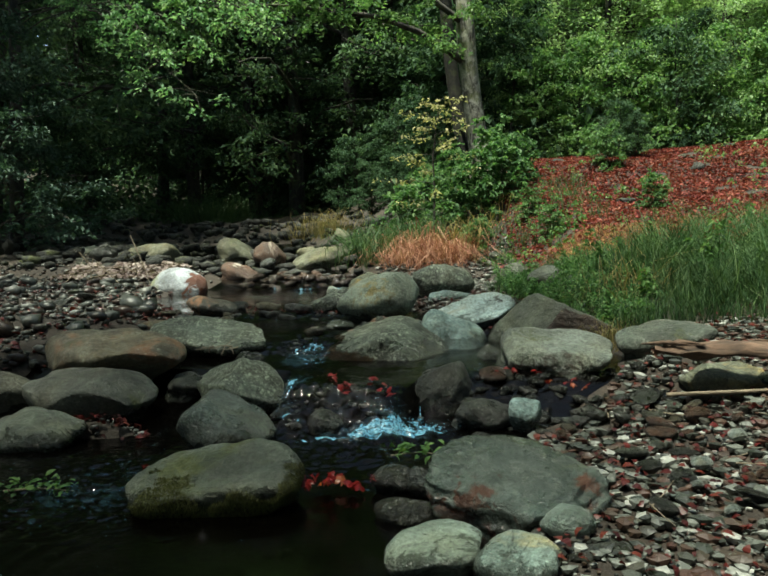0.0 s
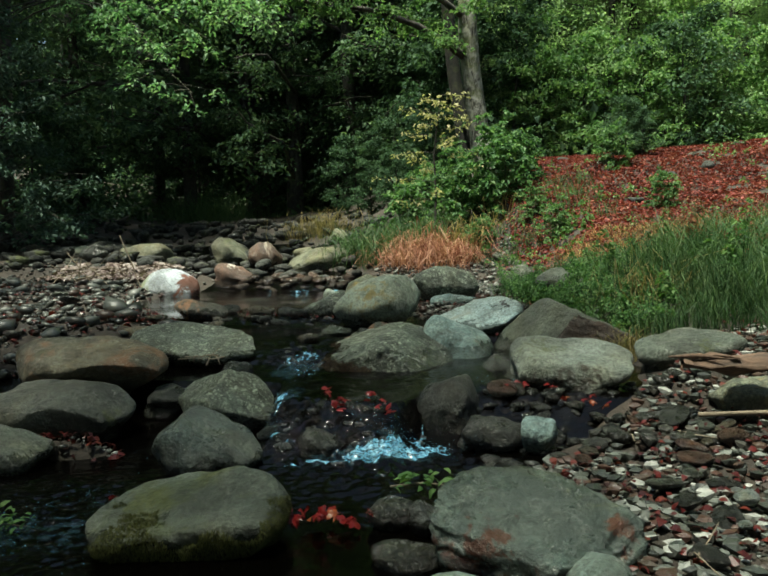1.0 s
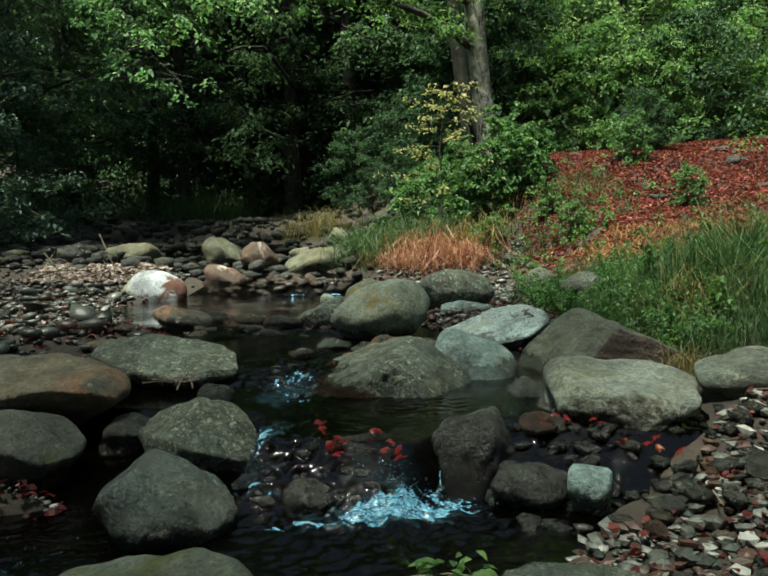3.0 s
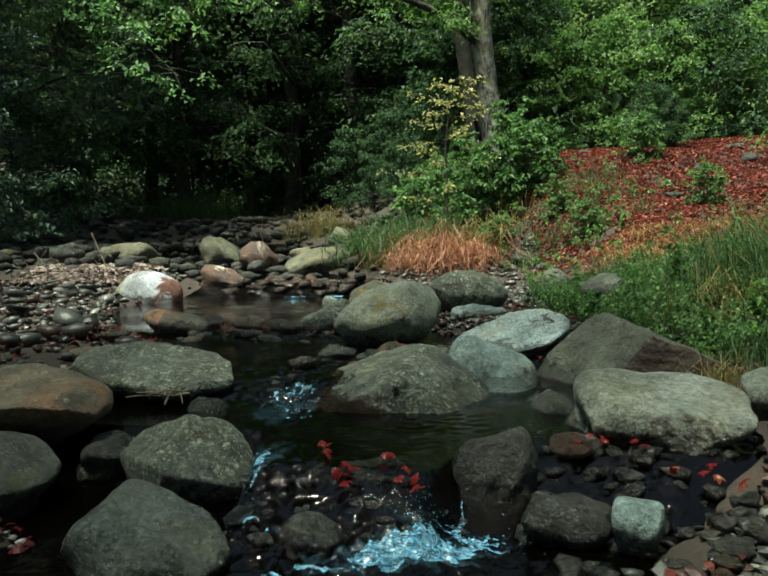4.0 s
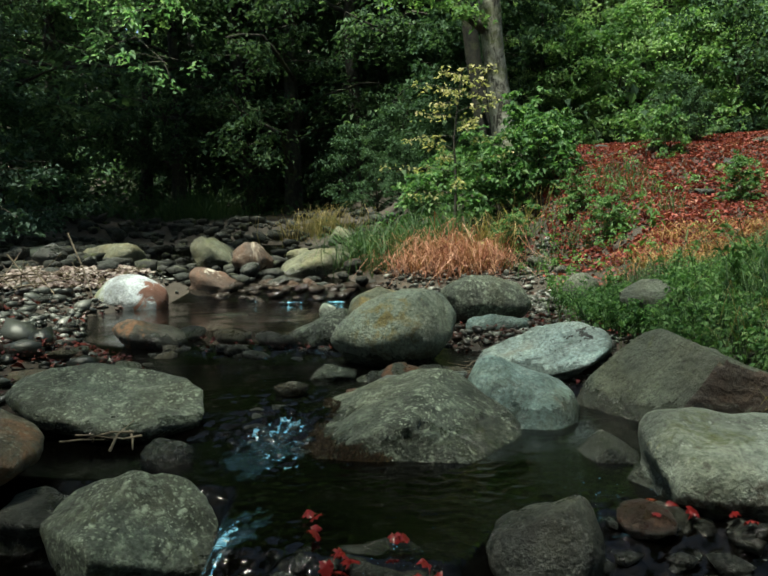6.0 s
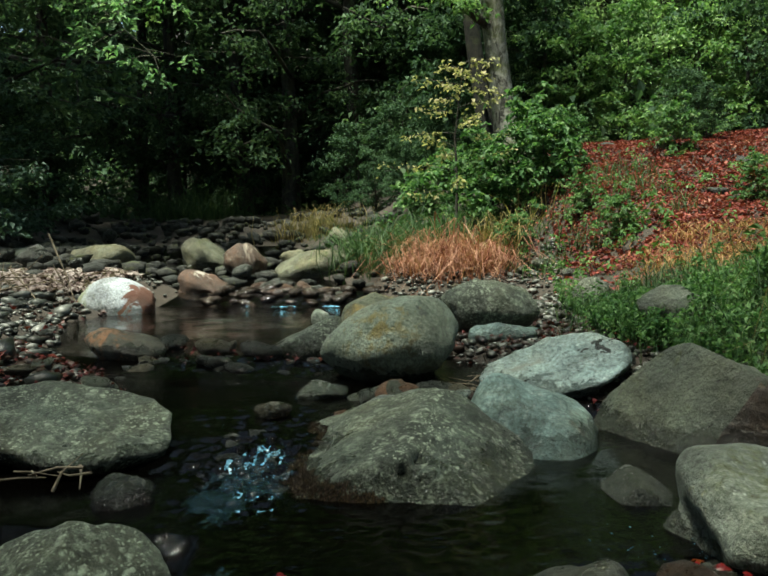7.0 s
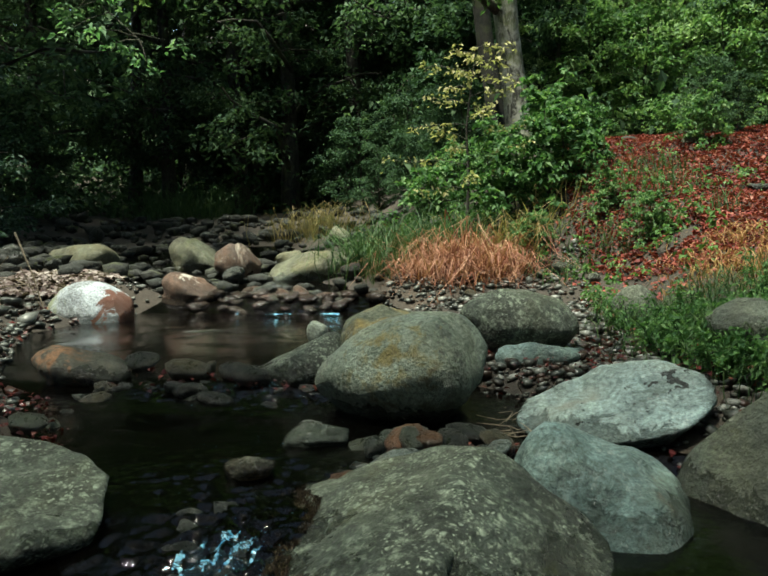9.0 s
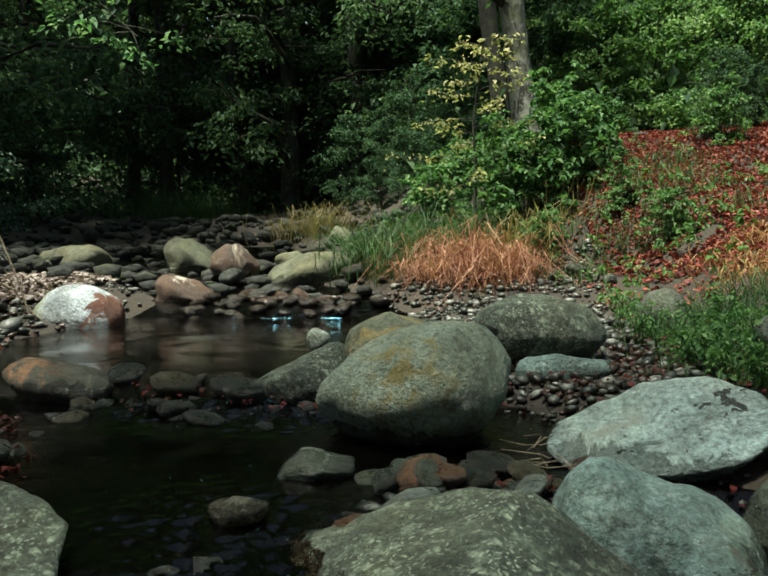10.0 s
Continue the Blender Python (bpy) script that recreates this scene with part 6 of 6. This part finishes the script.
# thin skins that paint the sky's blue sheen on broken water
froth(-0.9, 0.2, 3.35, 4.05, lambda X, Y: 1.2 * blob(X, Y - 0.4 * (X + 0.25), -0.25, 3.76, 0.34, 0.11), "aerated water below the small fall, painted sky-blue", (0.4, 1.0), 0.0, rise=0.002, mat=AERATED_SHEEN, lace=0.25)
froth(-1.3, -0.62, 4.4, 5.35, lambda X, Y: 1.1 * blob(X, Y, -1.0, 4.86, 0.15, 0.27), "aerated water of the upper chute, painted sky-blue", (0.9, 0.7), 0.0, rise=0.002, mat=AERATED_SHEEN, lace=0.25)
froth(-1.05, -0.6, 3.75, 4.45, lambda X, Y: 1.0 * blob(X, Y - 0.2 * (X + 0.85), -0.85, 4.1, 0.09, 0.25), "aerated water of the side fall, painted sky-blue", (1.4, 0.5), 0.0, rise=0.002, mat=AERATED_SHEEN, lace=0.3)
froth(0.05, 0.5, 4.2, 4.6, lambda X, Y: 0.9 * blob(X, Y, 0.24, 4.38, 0.13, 0.08), "rippled water behind the dark stone, painted with sky sheen", (0.6, 1.2), 0.0, rise=0.002, mat=AERATED_SHEEN, lace=0.4)
froth(-2.0, -0.9, 2.2, 3.5, lambda X, Y: 0.8 * blob(X, Y, -1.42, 2.85, 0.26, 0.42), "dull sheen and bubbles painted on the dark pool", (0.7, 0.9), 0.0, step=0.008, rise=0.001, mat=AERATED_SHEEN, lace=0.35)
froth(-0.8, 0.15, 3.4, 4.0, lambda X, Y: 1.25 * blob(X, Y - 0.42 * (X + 0.22), -0.20, 3.78, 0.2, 0.055) + 0.95 * blob(X, Y - 0.3 * (X + 0.4), -0.42, 3.66, 0.2, 0.03), "blue-white foam at the foot of the small fall", (0.35, 1.2), 0.02)
froth(-0.5, 0.05, 3.7, 4.0, lambda X, Y: 1.05 * blob(X, Y - 0.3 * (X + 0.2), -0.12, 3.86, 0.14, 0.04), "lumps of white foam under the small fall", (0.7, 1.3), 0.1, rise=0.012)
froth(-1.0, -0.45, 3.65, 3.95, lambda X, Y: 1.05 * blob(X, Y, -0.84, 3.82, 0.07, 0.03) + 0.85 * blob(X, Y + 0.12 * X, -0.66, 3.69, 0.11, 0.016), "streaks of pale foam on dark water", (0.5, 1.4))
froth(-1.25, -0.68, 4.55, 5.3, lambda X, Y: 0.74 * blob(X, Y, -0.97, 4.80, 0.13, 0.045) + 0.5 * blob(X, Y, -1.06, 5.04, 0.09, 0.09) + 0.5 * blob(X, Y, -0.9, 4.68, 0.1, 0.03), "blue-white foam of the upper fall", (0.9, 0.9))
froth(-1.7, -1.0, 6.6, 7.0, lambda X, Y: 0.75 * blob(X, Y, -1.32, 6.77, 0.16, 0.035), "thin white line of foam in the riffle", (0.6, 1.5))
for x, y, n in [(-2.5, 10.17, 0.26), (-2.05, 10.19, 0.12), (-2.95, 10.2, 0.1)]:
    froth(x - 0.4, x + 0.4, y - 0.1, y + 0.1, lambda X, Y: 0.95 * blob(X, Y, x, y, n, 0.03), "white foam below the upper ledge", (0.5, 0.8), step=0.008)
foam("splash", 420, -0.12, 3.86, 0.11, 0.05, 0.0007, 0.0028, "drops leaping at the foot of the small fall", r, jump=0.02)
foam("splash", 120, -0.84, 3.83, 0.05, 0.03, 0.0007, 0.0026, "drops leaping at the small side fall", r, jump=0.015)
foam("splash", 200, -0.97, 4.98, 0.08, 0.09, 0.0006, 0.0024, "drops leaping in the upper chute", r, jump=0.015)
foam("glints", 60, -0.38, 3.95, 0.12, 0.1, 0.0007, 0.0022, "bright drops round the red leaves in the fall", r, jump=0.01)
# bright flecks added in place of sky glints on the water
foam("glints", 420, -1.36, 2.85, 0.26, 0.36, 0.0007, 0.0032, "bright flecks standing for sky glints on dark water", r)
foam("glints", 120, -1.45, 6.65, 0.35, 0.12, 0.0008, 0.003, "bright flecks standing for glints on the riffle", r)
foam("glints", 110, -1.2, 5.85, 0.4, 0.35, 0.0006, 0.002, "tiny flecks standing for glints on the pool", r)
foam("glints", 70, 0.32, 4.55, 0.12, 0.08, 0.0008, 0.003, "bright flecks standing for glints beside the dark stone", r)


froth(-0.2, -0.02, 3.82, 4.15, lambda X, Y: 0.72 * blob(X, Y, -0.11, 3.98, 0.03, 0.12), "thin bright strands of falling water", (2.2, 0.5), step=0.004)
froth(-1.0, -0.68, 3.8, 4.35, lambda X, Y: 0.64 * blob(X, Y, -0.85, 4.02, 0.05, 0.2), "thin bright strands of the side fall", (2.2, 0.5), step=0.004)
froth(-1.2, -0.75, 4.9, 5.3, lambda X, Y: 0.62 * blob(X, Y, -0.97, 5.08, 0.13, 0.14), "blue-white strands of the upper chute", (1.6, 0.6), step=0.004)


def maple_leaf(name, size, mat, seed):
    """A five-lobed leaf, slightly cupped."""
    q = np.random.default_rng(seed)
    bm = bmesh.new()
    mid = bm.verts.new((0, 0, 0.04 * size))
    ring = []
    for i in range(20):
        a = 2 * math.pi * i / 20 - math.pi / 2
        k = (0.72, 0.86, 0.78, 0.95)[i % 4] if i else 0.45
        k *= (1.1 if 8 <= i <= 12 else 0.9) * q.uniform(0.7, 1.12)
        ring.append(bm.verts.new((math.cos(a) * k * size * 0.55, math.sin(a) * k * size * 0.55, size * (q.uniform(-0.05, 0.12) - 0.34 * k * k * q.uniform(0.3, 1.2)))))
    for i in range(20):
        bm.faces.new((mid, ring[i], ring[(i + 1) % 20]))
    me = bpy.data.meshes.new(name)
    bm.to_mesh(me)
    bm.free()
    me.polygons.foreach_set("use_smooth", np.full(len(me.polygons), True))
    me.materials.append(mat)
    return me


ORANGE_LEAF = leafy("wet_orange_leaf", [(0.10, 0.008, 0.005), (0.14, 0.018, 0.008), (0.19, 0.045, 0.012)], 0.2, rough=0.3)
leaf_meshes = [maple_leaf("fallen_leaf", 0.058, RED_LEAF if k < 6 else ORANGE_LEAF, k) for k in range(7)]


def fallen(x, y, z, size=1.0, label="wet red maple leaf caught on a stone", more=2):
    for k in range(more):
        fallen(x + r.normal(0, 0.03), y + r.normal(0, 0.025), z + 0.006 * k, size * r.uniform(0.7, 1.05), label, 0)
    ob = new("fallen_leaf", leaf_meshes[int(r.integers(7))])
    ob.matrix_world = pose(x, y, z, r.normal(0, 22), r.normal(0, 22), r.uniform(0, 360)) @ Matrix.Diagonal((size, size * r.uniform(0.55, 1.0), size * r.uniform(0.7, 1.2), 1))
    tagged(ob, label, "leaf", "red fallen leaves")


for x, y, z in [(-0.50, 3.97, 0.0), (-0.46, 3.94, 0.0), (-0.52, 3.92, -0.01), (-0.48, 3.88, -0.03), (-0.28, 3.95, 0.0), (-0.25, 3.91, -0.02), (-0.23, 3.88, -0.04), (-0.38, 4.08, 0.01), (-0.66, 4.24, 0.0), (-0.60, 4.10, 0.0)]:
    fallen(x, y, z + 0.006, 0.95, "wet red maple leaf caught in the small fall", 1)
for x, y in [(-0.52, 2.98), (-0.44, 2.95), (-0.38, 2.96), (-0.34, 2.9), (-0.42, 2.88), (-0.22, 2.95), (-0.14, 2.98), (-0.10, 3.06), (-1.18, 2.98), (-0.30, 3.0)]:
    fallen(x, y, -0.235 + r.uniform(0, 0.05), 1.2, "bright red leaf on a wet stone")
for x, y in [(0.36, 4.4), (0.42, 4.36), (0.3, 4.42), (0.33, 4.36), (0.55, 4.3), (0.6, 4.02), (0.68, 3.98), (0.72, 4.05), (0.78, 3.9)]:
    fallen(x, y, 0.02, 0.9, "red leaf on a stone beside the boulder", 1)


def stick(pts, rad, label):
    v, f = tube(pts, np.linspace(rad, rad * 0.4, len(pts)), 6)
    c = np.mean(np.array(v), axis=0)
    ob = tagged(new("stick", mesh_from("stick", np.array(v) - c, f, WOOD, True)), label, "stick", "sticks and driftwood")
    ob.matrix_world = pose(*c)


for i in range(26):
    x, y = -0.34 + r.normal(0, 0.09), 6.2 + r.normal(0, 0.14)
    c = np.array([x, y, gz(x, y) + r.uniform(0.03, 0.12)])
    d = np.array([r.normal(0, 1), r.normal(0, 0.5), r.normal(0, 0.25)])
    d *= r.uniform(0.03, 0.1) / np.linalg.norm(d)
    stick([c - d, c + r.normal(0, 0.015, 3), c + d], r.uniform(0.0015, 0.0035), "thin bleached twig lodged between boulders")
for i in range(14):
    c = np.array([-5.3 + r.normal(0, 0.35), 9.6 + r.normal(0, 0.2), 0.42 + r.uniform(0, 0.15)])
    d = np.array([r.normal(0, 1), r.normal(0, 0.4), r.normal(0, 0.5)])
    d *= r.uniform(0.2, 0.45) / np.linalg.norm(d)
    stick([c - d, c + r.normal(0, 0.02, 3), c + d], r.uniform(0.006, 0.013), "weathered stick in the drift pile on the bar")
for i in range(7):
    c = np.array([-1.50 + r.normal(0, 0.05), 4.62 + r.normal(0, 0.05), 0.07 + r.uniform(0, 0.05)])
    d = np.array([r.normal(0, 1), r.normal(0, 0.5), r.normal(0, 0.35)])
    d *= r.uniform(0.05, 0.09) / np.linalg.norm(d)
    stick([c - d, c + r.normal(0, 0.01, 3), c + d], r.uniform(0.003, 0.006), "pale twig behind the brown boulder")


def leafy_twig(x, y, z, n, spread, label, mat):
    """A broken twig with wilted leaves."""
    p = thing("leafy_twig", (x, y, z), label, "twig")
    v, f = tube([(-spread, 0, 0), (0, 0.01, 0.015), (spread, 0.02, 0.005)], [0.004, 0.003, 0.0015], 5)
    part("stem", mesh_from("stem", v, f, WOOD, True), p)
    c = np.stack([r.uniform(-spread, spread, n), r.normal(0, spread * 0.4, n), r.uniform(0.005, 0.05, n)], 1)
    ln = r.uniform(0.03, 0.06, n)
    v, f = oval_leaves(c, r.normal(0, 1, (n, 3)) * np.array([1, 1, 0.3]), np.array([0, 0, 1.0]) + r.normal(0, 0.4, (n, 3)), ln, ln * 0.45)
    part("foliage", mesh_from("foliage", v, f, mat), p)


leafy_twig(-1.58, 2.78, -0.25, 60, 0.16, "broken twig with wilted olive leaves at the water", GREEN_WEED)
leafy_twig(0.02, 3.06, -0.13, 34, 0.12, "small twig with olive leaves beside the slab", GREEN_WEED)
for x, y, s, k, label in [(1.16, 3.1, 0.13, 5, "white rounded stone lying in the gravel"), (1.38, 3.42, 0.13, 5, "pale angular stone lying in the gravel"), (0.95, 3.05, 0.11, 0, "dark shiny wet stone in the gravel"), (1.0, 2.78, 0.06, 5, "small white pebble in the gravel"), (1.1, 2.9, 0.07, 5, "small white pebble in the gravel"), (0.85, 2.7, 0.07, 5, "small white pebble in the gravel"), (1.15, 2.62, 0.08, 5, "pale flat stone in the gravel")]:
    ob = new("stone", PEBBLES[(k, 0)])
    ob.matrix_world = pose(x, y, gz(x, y) + s * 0.4, 0, 5, 40 * x) @ Matrix.Diagonal((s, s, s, 1))
    tagged(ob, label, "stone", "creek stones")


stick([(1.15, 3.78, 0.0), (1.5, 3.74, 0.03), (1.95, 3.8, 0.05), (2.3, 3.78, 0.1)], 0.012, "long pale branch lying across the gravel")
for i in range(12):
    x, y = r.uniform(0.8, 2.0), r.uniform(2.5, 4.2)
    a, l = r.uniform(0, 6.28), r.uniform(0.05, 0.14)
    z = gz(x, y) + 0.05
    stick([(x, y, z), (x + math.cos(a) * l, y + math.sin(a) * l, z + 0.01), (x + 2 * math.cos(a) * l, y + 2 * math.sin(a) * l + 0.02, z + 0.02)], r.uniform(0.002, 0.005), "dark thin twig on the gravel")
